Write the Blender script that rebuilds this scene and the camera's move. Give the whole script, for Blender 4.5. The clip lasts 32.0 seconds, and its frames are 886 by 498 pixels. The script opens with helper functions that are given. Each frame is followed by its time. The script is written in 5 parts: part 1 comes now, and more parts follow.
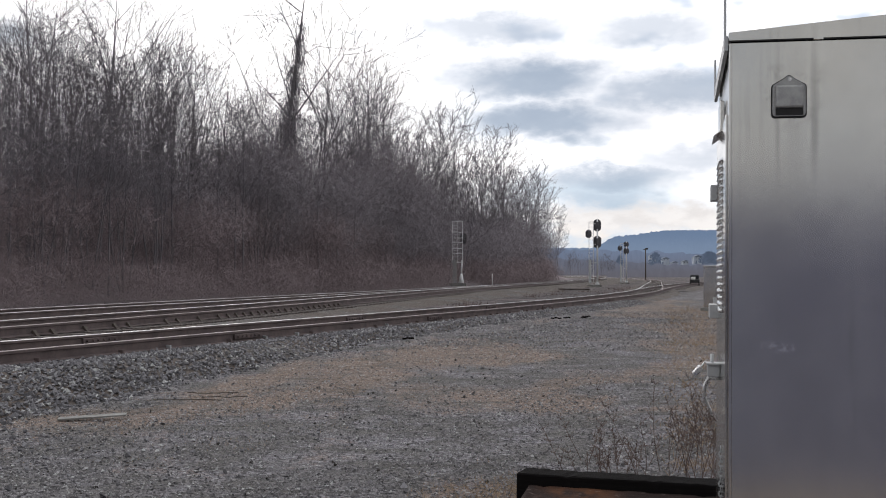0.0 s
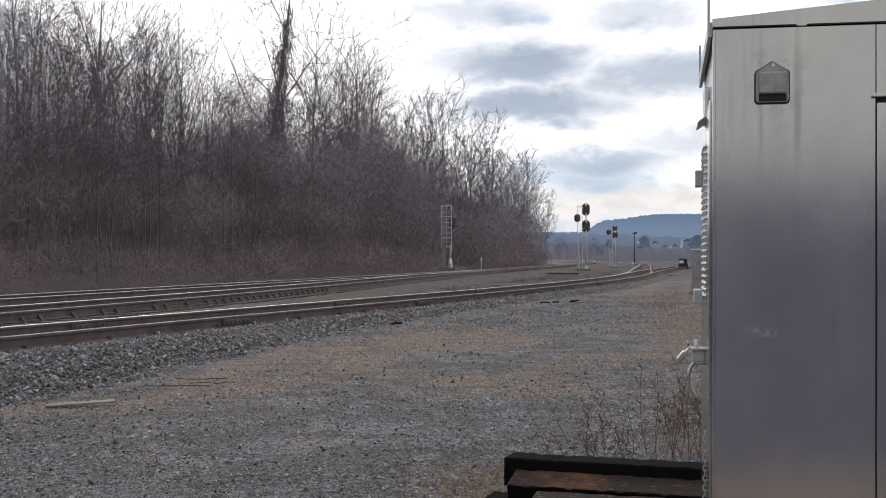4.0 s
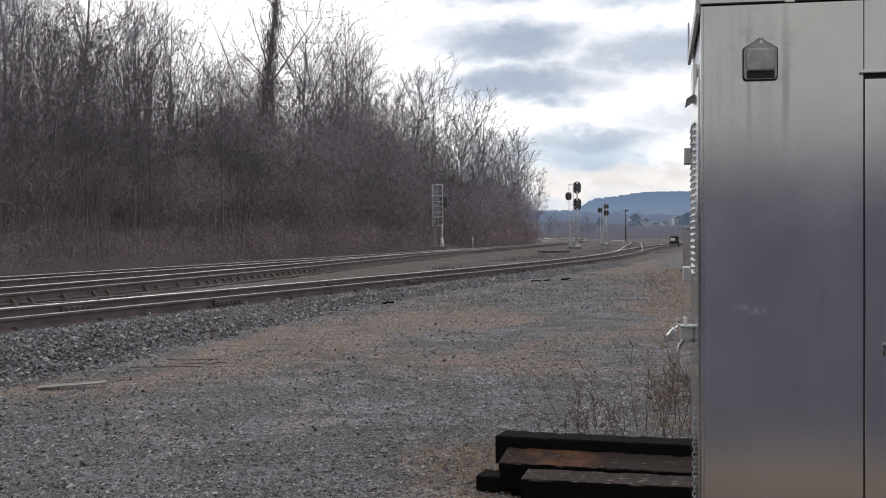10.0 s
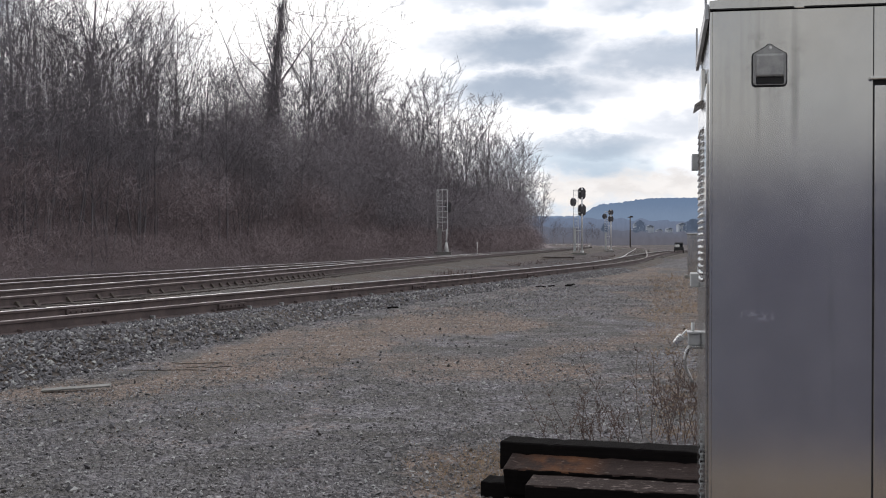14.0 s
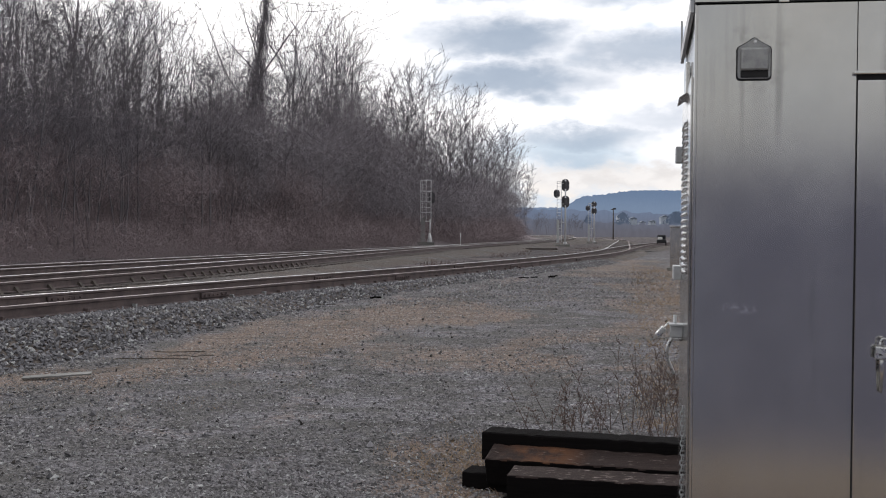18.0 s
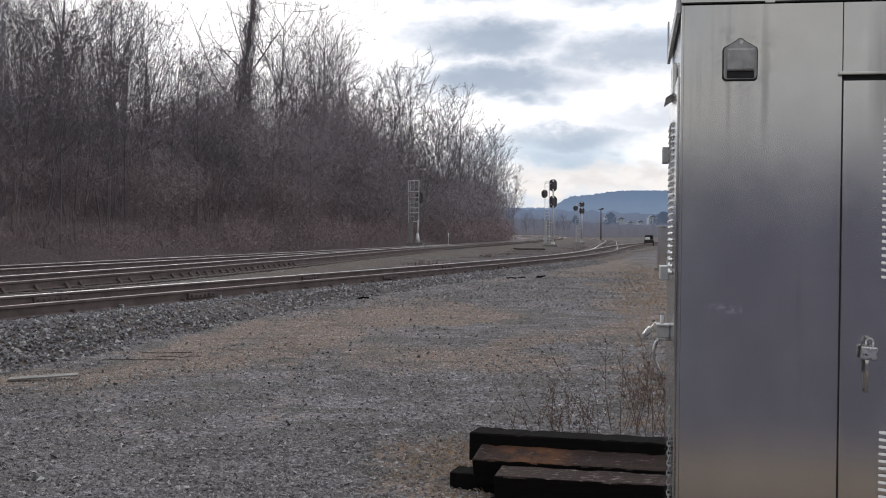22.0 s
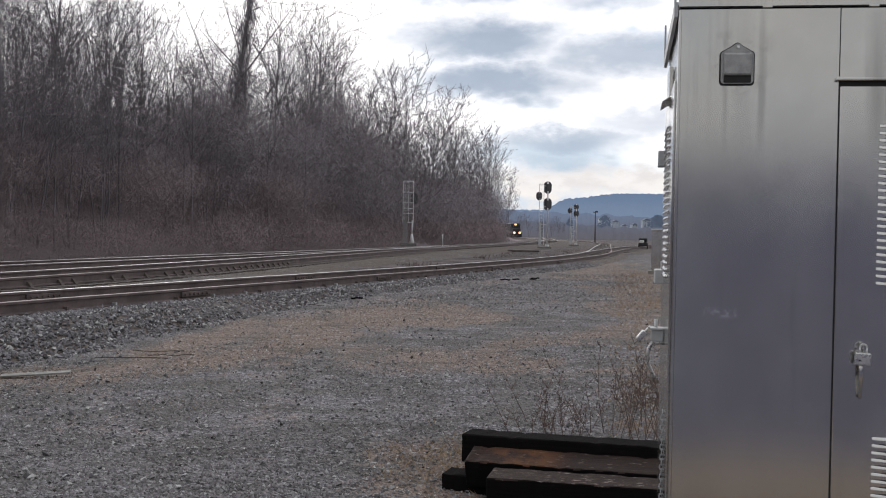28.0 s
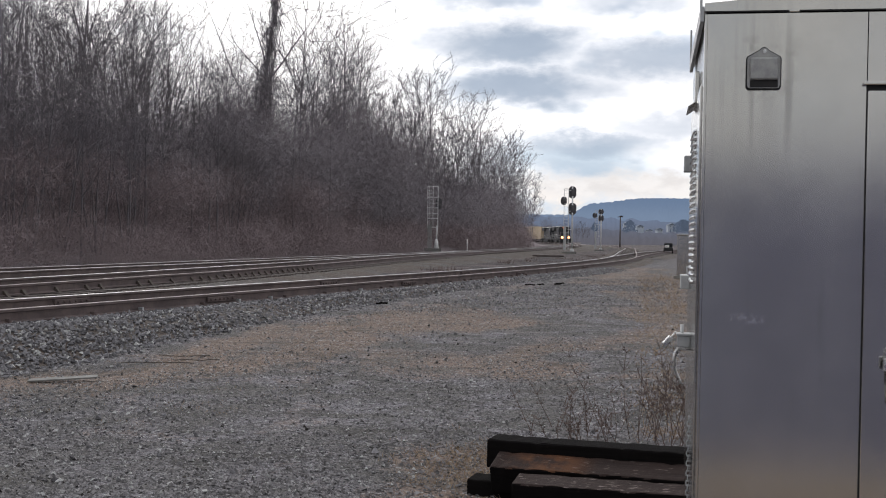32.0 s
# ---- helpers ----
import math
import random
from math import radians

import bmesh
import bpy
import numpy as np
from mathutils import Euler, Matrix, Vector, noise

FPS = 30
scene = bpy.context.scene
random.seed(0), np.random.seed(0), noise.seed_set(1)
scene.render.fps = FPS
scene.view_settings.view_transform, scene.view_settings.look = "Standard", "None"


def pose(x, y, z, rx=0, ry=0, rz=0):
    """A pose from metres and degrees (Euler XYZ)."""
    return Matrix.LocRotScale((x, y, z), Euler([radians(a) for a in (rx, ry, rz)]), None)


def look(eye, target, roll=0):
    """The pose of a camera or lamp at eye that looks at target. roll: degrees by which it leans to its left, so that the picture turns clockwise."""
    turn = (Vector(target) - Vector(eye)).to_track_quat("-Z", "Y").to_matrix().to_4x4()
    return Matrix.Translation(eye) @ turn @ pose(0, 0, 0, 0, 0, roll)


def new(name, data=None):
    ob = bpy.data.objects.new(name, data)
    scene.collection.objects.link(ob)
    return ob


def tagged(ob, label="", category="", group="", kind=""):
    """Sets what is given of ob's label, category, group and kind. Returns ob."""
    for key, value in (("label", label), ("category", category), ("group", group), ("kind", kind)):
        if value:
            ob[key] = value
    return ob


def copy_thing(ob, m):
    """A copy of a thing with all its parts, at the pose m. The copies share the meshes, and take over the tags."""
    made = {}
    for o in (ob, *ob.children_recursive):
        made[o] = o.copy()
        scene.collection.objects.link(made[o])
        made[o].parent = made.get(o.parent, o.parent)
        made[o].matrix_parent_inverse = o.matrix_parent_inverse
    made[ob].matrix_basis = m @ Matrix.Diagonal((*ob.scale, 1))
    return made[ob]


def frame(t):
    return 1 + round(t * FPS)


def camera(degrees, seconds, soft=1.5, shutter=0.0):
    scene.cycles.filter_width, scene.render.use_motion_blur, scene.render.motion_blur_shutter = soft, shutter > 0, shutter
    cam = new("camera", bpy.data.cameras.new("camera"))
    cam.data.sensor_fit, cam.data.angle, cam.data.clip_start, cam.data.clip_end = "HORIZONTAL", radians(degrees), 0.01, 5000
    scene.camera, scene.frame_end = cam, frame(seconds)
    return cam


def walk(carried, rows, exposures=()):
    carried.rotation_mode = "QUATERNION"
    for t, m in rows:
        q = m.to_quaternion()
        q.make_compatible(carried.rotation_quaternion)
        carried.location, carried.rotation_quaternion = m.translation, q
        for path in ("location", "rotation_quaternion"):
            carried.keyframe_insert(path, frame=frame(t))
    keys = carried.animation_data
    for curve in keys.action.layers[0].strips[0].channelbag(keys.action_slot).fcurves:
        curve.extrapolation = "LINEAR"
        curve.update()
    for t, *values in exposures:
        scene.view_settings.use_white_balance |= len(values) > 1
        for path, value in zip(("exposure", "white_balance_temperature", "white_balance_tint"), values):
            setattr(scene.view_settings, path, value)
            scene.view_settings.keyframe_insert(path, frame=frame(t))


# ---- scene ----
W_CLIP = 32.0
cam = camera(41.86, W_CLIP, soft=1.05)
# seconds, x, y, z, and the three turns in degrees
PATH = [
    (0, -0.011, -0.005, 1.494, 91.222, 0.012, 0.986),
    (0.5, -0.006, -0.009, 1.499, 91.292, 0.256, 1.344),
    (1, 0.000, -0.008, 1.500, 90.667, 0.306, 0.914),
    (1.5, 0.000, -0.011, 1.499, 90.378, 0.194, 1.074),
    (2, 0.002, -0.005, 1.501, 90.155, 0.273, 1.000),
    (2.5, 0.001, -0.014, 1.500, 90.294, 0.423, 0.844),
    (3, 0.001, -0.007, 1.502, 90.324, 0.315, 0.711),
    (3.5, 0.003, -0.014, 1.501, 90.462, 0.219, 0.549),
    (5.5, 0.002, -0.006, 1.502, 90.363, 0.215, 0.269),
    (6, 0.002, 0.001, 1.501, 90.291, -0.149, 0.125),
    (6.5, -0.000, 0.001, 1.501, 90.188, -0.126, 0.233),
    (7, -0.003, -0.004, 1.501, 90.134, -0.096, 0.315),
    (7.5, -0.003, -0.005, 1.500, 90.001, 0.007, 0.248),
    (8, -0.001, -0.006, 1.500, 89.889, 0.231, 0.324),
    (8.5, 0.001, -0.006, 1.501, 89.717, 0.188, 0.358),
    (9, 0.005, -0.010, 1.501, 89.470, 0.204, 0.253),
    (9.5, 0.010, -0.017, 1.502, 89.446, 0.487, 0.133),
    (10, 0.012, -0.011, 1.502, 89.415, 0.607, 0.034),
    (10.5, 0.009, -0.013, 1.501, 89.453, 0.625, -0.010),
    (11, 0.007, -0.008, 1.500, 89.526, 0.622, 0.048),
    (11.5, 0.005, -0.007, 1.502, 89.582, 0.434, 0.053),
    (12, -0.000, 0.000, 1.500, 89.581, 0.000, 0.000),
    (12.5, 0.002, 0.006, 1.499, 89.551, 0.192, 0.173),
    (13, 0.002, 0.001, 1.499, 89.260, 0.422, 0.041),
    (13.5, 0.003, -0.001, 1.501, 89.549, 0.570, 0.136),
    (14, 0.003, 0.001, 1.500, 89.673, 0.279, 0.248),
    (14.5, 0.005, -0.001, 1.500, 89.592, 0.259, 0.215),
    (16.5, 0.006, 0.004, 1.499, 89.208, 0.127, -0.294),
    (17, 0.004, 0.004, 1.500, 89.224, -0.075, -0.408),
    (17.5, 0.003, -0.001, 1.499, 89.231, -0.002, -0.461),
    (18, 0.001, -0.000, 1.500, 89.200, -0.221, -0.575),
    (18.5, 0.001, 0.003, 1.500, 89.185, -0.191, -0.707),
    (19, 0.002, 0.006, 1.500, 89.171, -0.106, -0.796),
    (19.5, 0.001, 0.008, 1.500, 89.135, -0.004, -0.838),
    (20, 0.001, 0.009, 1.500, 89.045, -0.144, -0.845),
    (20.5, -0.000, 0.006, 1.499, 89.034, -0.236, -0.919),
    (21, 0.001, 0.007, 1.500, 89.057, -0.337, -0.996),
    (21.5, 0.004, 0.006, 1.502, 89.117, -0.185, -1.125),
    (22, 0.005, 0.005, 1.501, 89.214, -0.171, -1.172),
    (22.5, 0.007, 0.001, 1.503, 89.372, -0.192, -1.215),
    (23, 0.009, -0.001, 1.503, 89.435, -0.145, -1.276),
    (23.5, 0.010, -0.010, 1.503, 89.470, -0.145, -1.396),
    (24, 0.015, -0.008, 1.503, 89.479, -0.138, -1.663),
    (24.5, 0.014, -0.005, 1.502, 89.340, -0.118, -1.776),
    (25, 0.010, -0.004, 1.501, 89.297, -0.063, -1.753),
    (25.5, 0.005, 0.001, 1.500, 89.294, -0.234, -1.548),
    (27.5, 0.004, 0.010, 1.502, 89.324, -0.420, -1.368),
    (28, 0.002, 0.010, 1.502, 89.269, -0.782, -1.457),
    (28.5, 0.000, 0.012, 1.501, 89.330, -0.900, -1.198),
    (29, -0.000, 0.009, 1.501, 89.411, -1.217, -1.022),
    (29.5, 0.000, 0.009, 1.501, 89.488, -1.105, -0.976),
    (30, 0.001, 0.010, 1.503, 89.520, -1.019, -0.960),
    (30.5, -0.002, 0.009, 1.502, 89.555, -1.172, -0.873),
    (31, -0.003, 0.010, 1.501, 89.551, -1.163, -0.778),
    (31.5, -0.001, 0.022, 1.502, 89.564, -1.101, -0.446),
    (32, -0.001, 0.008, 1.504, 89.499, -0.722, -0.247),
]
walk(cam, [(r[0], pose(*r[1:])) for r in PATH], exposures=[(0.0, 0.0, 6200, 13), (W_CLIP, 0.0, 6200, 13)])


# ---- light ----
SUN_AZ, SUN_EL = radians(-16), radians(24)
world = bpy.data.worlds.new("winter_sky")
scene.world = world
world.use_nodes = True


class Net:
    """Short hand for building node trees."""

    def __init__(self, tree):
        self.t = tree
        tree.nodes.clear()

    def n(self, kind, ins=(), **props):
        node = self.t.nodes.new(kind)
        if "operation" in props:
            node.operation = props["operation"]
        if "use_clamp" in props:
            node.use_clamp = props["use_clamp"]
        if "interpolation_type" in props:
            node.interpolation_type = props["interpolation_type"]
        if "data_type" in props:
            node.data_type, node.blend_type = props["data_type"], props["blend_type"]
        if "layer_name" in props:
            node.layer_name = props["layer_name"]
        for k, v in (ins.items() if isinstance(ins, dict) else enumerate(ins)):
            if v is None:
                continue
            if isinstance(v, bpy.types.NodeSocket):
                self.t.links.new(v, node.inputs[k])
            else:
                node.inputs[k].default_value = v
        return node

    def m(self, op, a, b=None, c=None, clamp=False):
        return self.n("ShaderNodeMath", (a, b, c), operation=op, use_clamp=clamp).outputs[0]

    def ramp(self, x, lo, hi, a=0.0, b=1.0, smooth=True):
        return self.n("ShaderNodeMapRange", (x, lo, hi, a, b),
                      interpolation_type="SMOOTHSTEP" if smooth else "LINEAR").outputs[0]

    def mix(self, f, a, b, blend="MIX"):
        node = self.n("ShaderNodeMix", data_type="RGBA", blend_type=blend)
        for sock, v in ((node.inputs[0], f), (node.inputs[6], a), (node.inputs[7], b)):
            if isinstance(v, bpy.types.NodeSocket):
                self.t.links.new(v, sock)
            elif isinstance(v, tuple):
                sock.default_value = (*v[:3], 1.0)
            else:
                sock.default_value = v
        return node.outputs[2]

    def noise(self, vec, scale, detail=4.0, rough=0.55, dist=0.0, color=False):
        node = self.n("ShaderNodeTexNoise", {"Vector": vec, "Scale": scale, "Detail": detail,
                                             "Roughness": rough, "Distortion": dist})
        return node.outputs[1 if color else 0]

    def xyz(self, x, y, z=0.0):
        return self.n("ShaderNodeCombineXYZ", (x, y, z)).outputs[0]

    def link(self, a, b):
        self.t.links.new(a, b)


# centre azimuth and height, half sizes (in the sky's tangent plane), depth of the grey
CLOUDS = [(0.062, 0.165, 0.078, 0.021, 1.0), (0.070, 0.131, 0.085, 0.020, 1.0), (0.178, 0.155, 0.060, 0.019, 0.85),
          (0.125, 0.083, 0.075, 0.013, 0.75), (0.185, 0.098, 0.05, 0.014, 0.55), (0.025, 0.208, 0.080, 0.016, 0.7),
          (0.165, 0.205, 0.06, 0.018, 0.7), (0.11, 0.062, 0.05, 0.008, 0.35)]


def build_sky():
    w = Net(world.node_tree)
    d = w.n("ShaderNodeTexCoord").outputs["Generated"]
    s = w.n("ShaderNodeSeparateXYZ", (d,))
    az = w.m("ARCTAN2", s.outputs[0], s.outputs[1])
    el = w.m("ARCSINE", s.outputs[2])
    sky = w.n("ShaderNodeTexSky")
    sky.sky_type, sky.sun_disc, sky.sun_elevation, sky.sun_rotation = "NISHITA", False, SUN_EL, SUN_AZ
    sky.air_density, sky.dust_density, sky.ozone_density = 1.2, 1.5, 1.5
    blue = w.mix(1.0, sky.outputs[0], (0.085, 0.085, 0.085), "MULTIPLY")
    blue = w.mix(0.65, blue, (0.50, 0.66, 0.88))
    # stretched cloud field: flat bases, long in azimuth
    el_up = w.m("MAXIMUM", el, 0.0)
    q = w.xyz(w.m("MULTIPLY", az, 12.0), w.m("MULTIPLY", el, 24.0), 0.0)
    warp = w.noise(q, 0.9, 4, 0.6)
    fine = w.noise(q, 2.3, 5, 0.6)
    wob = w.m("MULTIPLY", w.m("SUBTRACT", warp, 0.5), 0.13)
    wob2 = w.m("MULTIPLY", w.m("SUBTRACT", fine, 0.5), 0.042)
    azw = w.m("ADD", az, wob)
    elw = w.m("ADD", el, w.m("MULTIPLY", wob2, 0.8))
    dark = None
    for a, e, ra, re, k in CLOUDS:
        x = w.m("DIVIDE", w.m("SUBTRACT", azw, a), ra)
        y = w.m("DIVIDE", w.m("SUBTRACT", elw, e), re)
        r = w.m("SQRT", w.m("ADD", w.m("MULTIPLY", x, x), w.m("MULTIPLY", y, y)))
        v = w.ramp(r, 1.6, 0.25, 0.0, k)
        dark = v if dark is None else w.m("MAXIMUM", dark, v)
    # the same kind of clouds goes on round the sky
    q2 = w.xyz(w.m("MULTIPLY", az, 3.2), w.m("MULTIPLY", el, 9.0), 3.7)
    rest = w.ramp(w.noise(q2, 1.6, 5, 0.55), 0.5, 0.68)
    off = w.ramp(w.m("ABSOLUTE", w.m("SUBTRACT", az, 0.08)), 0.2, 0.42)
    high = w.ramp(el, 0.23, 0.34)
    rest = w.m("MULTIPLY", rest, w.m("MAXIMUM", off, high))
    dark = w.m("MAXIMUM", dark, w.m("MULTIPLY", rest, 0.8))
    # veil of bright cloud, thin where the blue shows
    thin = w.ramp(w.noise(q, 1.15, 3, 0.5), 0.54, 0.70)
    low = w.ramp(el, 0.10, 0.015)
    veil = w.m("SUBTRACT", 1.0, w.m("MULTIPLY", thin, 0.75), clamp=True)
    toward = w.n("ShaderNodeVectorMath", (d, (math.sin(SUN_AZ) * math.cos(SUN_EL), math.cos(SUN_AZ) * math.cos(SUN_EL), math.sin(SUN_EL))),
                 operation="DOT_PRODUCT").outputs["Value"]
    white = w.mix(w.ramp(toward, 0.55, 1.0), (0.95, 0.93, 0.895), (1.8, 1.75, 1.66))
    white = w.mix(w.ramp(toward, 0.1, -0.7), white, (0.66, 0.64, 0.58))
    soft = w.ramp(w.noise(w.xyz(w.m("MULTIPLY", az, 7.0), w.m("MULTIPLY", el, 17.0), 9.0), 1.2, 4, 0.5), 0.38, 0.72)
    side = w.ramp(az, -0.12, 0.12)
    white = w.mix(w.m("MULTIPLY", w.m("MULTIPLY", soft, side), 0.55), white, (0.74, 0.76, 0.78))
    cream = w.mix(w.ramp(w.noise(q, 1.7, 4, 0.6), 0.42, 0.62), (0.70, 0.78, 0.83), (1.0, 0.92, 0.80))
    white = w.mix(w.m("MULTIPLY", low, 0.85), white, cream)
    base = w.mix(veil, blue, white)
    gx = w.m("DIVIDE", w.m("SUBTRACT", azw, 0.115), 0.085)
    gy = w.m("DIVIDE", w.m("SUBTRACT", elw, 0.070), 0.019)
    gap = w.ramp(w.m("SQRT", w.m("ADD", w.m("MULTIPLY", gx, gx), w.m("MULTIPLY", gy, gy))), 1.4, 0.3, 0.0, 0.85)
    base = w.mix(gap, base, (0.65, 0.775, 0.85))
    hx = w.m("DIVIDE", w.m("SUBTRACT", azw, 0.155), 0.10)
    hy = w.m("DIVIDE", w.m("SUBTRACT", elw, 0.047), 0.013)
    heap = w.ramp(w.m("SQRT", w.m("ADD", w.m("MULTIPLY", hx, hx), w.m("MULTIPLY", hy, hy))), 1.3, 0.5, 0.0, 0.9)
    base = w.mix(heap, base, w.mix(w.ramp(fine, 0.35, 0.6), (0.90, 0.85, 0.78), (1.05, 1.0, 0.92)))
    grey = w.mix(fine, (0.335, 0.418, 0.52), (0.48, 0.565, 0.65))
    col = w.mix(w.m("MULTIPLY", dark, 0.92), base, grey)
    ground = w.mix(w.ramp(el, -0.01, -0.05), col, (0.16, 0.15, 0.14))
    bg = w.n("ShaderNodeBackground", {"Color": ground, "Strength": 0.92})
    w.link(bg.outputs[0], w.n("ShaderNodeOutputWorld").inputs[0])


build_sky()
sun = new("sun", bpy.data.lights.new("sun", "SUN"))
sun.data.energy, sun.data.angle, sun.data.color = 0.7, radians(18), (1.0, 0.94, 0.86)
sun.matrix_world = look((0, 0, 0), (-math.sin(SUN_AZ) * math.cos(SUN_EL), -math.cos(SUN_AZ) * math.cos(SUN_EL), -math.sin(SUN_EL)))


# ---- materials ----
def material(name, build):
    mat = bpy.data.materials.new(name)
    mat.use_nodes = True
    w = Net(mat.node_tree)
    w.obj = w.n("ShaderNodeTexCoord").outputs["Object"]
    w.pos = w.n("ShaderNodeNewGeometry").outputs["Position"]
    w.b = w.n("ShaderNodeBsdfPrincipled")
    out = w.n("ShaderNodeOutputMaterial")
    w.link(w.b.outputs[0], out.inputs[0])
    build(w)
    return mat


def put(w, **ins):
    for k, v in ins.items():
        sock = w.b.inputs[k.replace("_", " ")]
        if isinstance(v, bpy.types.NodeSocket):
            w.link(v, sock)
        elif isinstance(v, tuple):
            sock.default_value = (*v, 1.0)
        else:
            sock.default_value = v


def bump(w, h, strength, dist):
    w.link(w.n("ShaderNodeBump", {"Height": h, "Strength": strength, "Distance": dist}).outputs[0], w.b.inputs["Normal"])


def plain(name, a, b, scale=8.0, rough=0.6, metal=0.0, relief=0.2, depth=0.01, spec=0.5):
    """Two tones of one surface, mixed by grain at two scales."""
    def build(w):
        n1 = w.noise(w.obj, scale, 5, 0.6)
        n2 = w.noise(w.obj, scale * 6.3, 3, 0.6)
        f = w.m("ADD", w.m("MULTIPLY", n1, 0.7), w.m("MULTIPLY", n2, 0.3))
        put(w, Base_Color=w.mix(w.ramp(f, 0.36, 0.64), a, b), Metallic=metal, Specular_IOR_Level=spec,
            Roughness=w.ramp(n2, 0.2, 0.8, max(rough - 0.1, 0.03), min(rough + 0.1, 1.0)))
        bump(w, f, relief, depth)
    return material(name, build)


def ground_mat(w):
    p = w.pos
    s = w.n("ShaderNodeSeparateXYZ", (p,))
    x, y = s.outputs[0], s.outputs[1]
    big = w.noise(p, 0.22, 4, 0.6, 0.6)
    mid = w.noise(p, 1.3, 5, 0.65, 0.4)
    fine = w.noise(p, 14.0, 5, 0.7)
    stones = w.n("ShaderNodeTexVoronoi", {"Vector": p, "Scale": 36.0, "Randomness": 1.0})
    chip = w.ramp(stones.outputs["Distance"], 0.0, 0.5)
    tone = w.n("ShaderNodeSeparateColor", (stones.outputs["Color"],)).outputs[0]
    gravel = w.mix(tone, (0.096, 0.091, 0.098), (0.335, 0.322, 0.340))
    gravel = w.mix(w.ramp(tone, 0.94, 0.96), gravel, (0.42, 0.42, 0.42))
    gravel = w.mix(w.ramp(mid, 0.62, 0.4), gravel, w.mix(tone, (0.085, 0.082, 0.08), (0.21, 0.20, 0.19)))
    dry = w.mix(fine, (0.155, 0.116, 0.094), (0.350, 0.278, 0.230))
    dry = w.mix(w.ramp(tone, 0.92, 0.95), dry, (0.42, 0.41, 0.40))
    dry = w.mix(w.ramp(tone, 0.14, 0.06), dry, (0.09, 0.08, 0.075))
    lanes = w.noise(w.n("ShaderNodeMapping", {"Vector": p, "Rotation": (0.0, 0.0, 0.16), "Scale": (1.5, 0.16, 1.0)}).outputs[0], 1.0, 5, 0.65, 0.3)
    # dry grass in drifts, and the lanes that wheels keep bare
    zone = w.n("ShaderNodeSeparateColor", (w.n("ShaderNodeVertexColor", layer_name="bank").outputs[0],))
    drift = w.m("MULTIPLY", w.m("SUBTRACT", zone.outputs[2], 0.5), 2.0)
    by_ties = w.m("MULTIPLY", w.ramp(w.m("ABSOLUTE", w.m("SUBTRACT", x, 0.15)), 0.75, 0.2), w.ramp(w.m("ABSOLUTE", w.m("SUBTRACT", y, 7.6)), 1.4, 0.5))
    grit = w.noise(p, 62.0, 3, 0.7)
    f = w.m("ADD", w.m("MULTIPLY", drift, 0.68), w.m("MULTIPLY", by_ties, 0.6))
    f = w.m("ADD", f, w.ramp(y, 2.5, 1.0, 0.0, 1.2))
    f = w.m("ADD", f, w.m("MULTIPLY", w.m("SUBTRACT", big, 0.5), 0.9))
    f = w.m("ADD", f, w.m("MULTIPLY", w.m("SUBTRACT", mid, 0.5), 1.8))
    f = w.m("ADD", f, w.m("MULTIPLY", w.m("SUBTRACT", fine, 0.5), 1.2))
    f = w.m("ADD", f, w.m("MULTIPLY", w.m("SUBTRACT", lanes, 0.5), 1.4))
    col = w.mix(w.ramp(f, 0.14, 0.74), gravel, dry)
    col = w.mix(w.ramp(y, 1.3, 0.3, 0.0, 0.85), col, w.mix(fine, (0.33, 0.265, 0.195), (0.54, 0.45, 0.345)))
    col = w.mix(1.0, col, w.mix(w.ramp(grit, 0.3, 0.7), (0.66, 0.66, 0.67), (1.36, 1.36, 1.37)), "MULTIPLY")
    soil = w.noise(w.n("ShaderNodeMapping", {"Vector": p, "Rotation": (0.0, 0.0, 0.25), "Scale": (0.7, 2.4, 1.0)}).outputs[0], 0.85, 6, 0.72, 0.8)
    col = w.mix(w.ramp(soil, 0.50, 0.64, 0.0, 0.58), col, w.mix(fine, (0.050, 0.047, 0.044), (0.125, 0.115, 0.105)))
    # leaf litter on the wooded bank
    litter = w.mix(mid, (0.205, 0.175, 0.182), (0.33, 0.28, 0.285))
    weedy = w.m("ADD", w.m("MULTIPLY", mid, 0.35), w.m("ADD", w.m("MULTIPLY", big, 0.35), w.m("MULTIPLY", fine, 0.3)))
    dirt = w.mix(w.ramp(weedy, 0.43, 0.57), (0.045, 0.038, 0.039), (0.168, 0.142, 0.139))
    between = w.m("MULTIPLY", zone.outputs[1], w.ramp(big, 0.2, 0.55, 0.45, 0.95))
    col = w.mix(w.m("MAXIMUM", between, w.ramp(y, 50.0, 120.0, 0.0, 0.85)), col, dirt)
    col = w.mix(zone.outputs[0], col, litter)
    put(w, Base_Color=col, Roughness=0.95, Specular_IOR_Level=0.15)
    bump(w, w.m("ADD", w.m("MULTIPLY", chip, 0.6), w.m("ADD", fine, w.m("MULTIPLY", grit, 0.5))), 0.9, 0.04)


def stone_mat(lo, hi, pale=0.93):
    def build(w):
        r = w.n("ShaderNodeNewGeometry").outputs["Random Per Island"]
        c = w.mix(r, lo, hi)
        c = w.mix(w.ramp(r, pale + 0.03, pale + 0.06), c, (0.58, 0.58, 0.57))
        n = w.noise(w.obj, 60.0, 3)
        put(w, Base_Color=w.mix(w.m("MULTIPLY", n, 0.5), c, (0.06, 0.055, 0.05)), Roughness=0.9, Specular_IOR_Level=0.25)
    return build


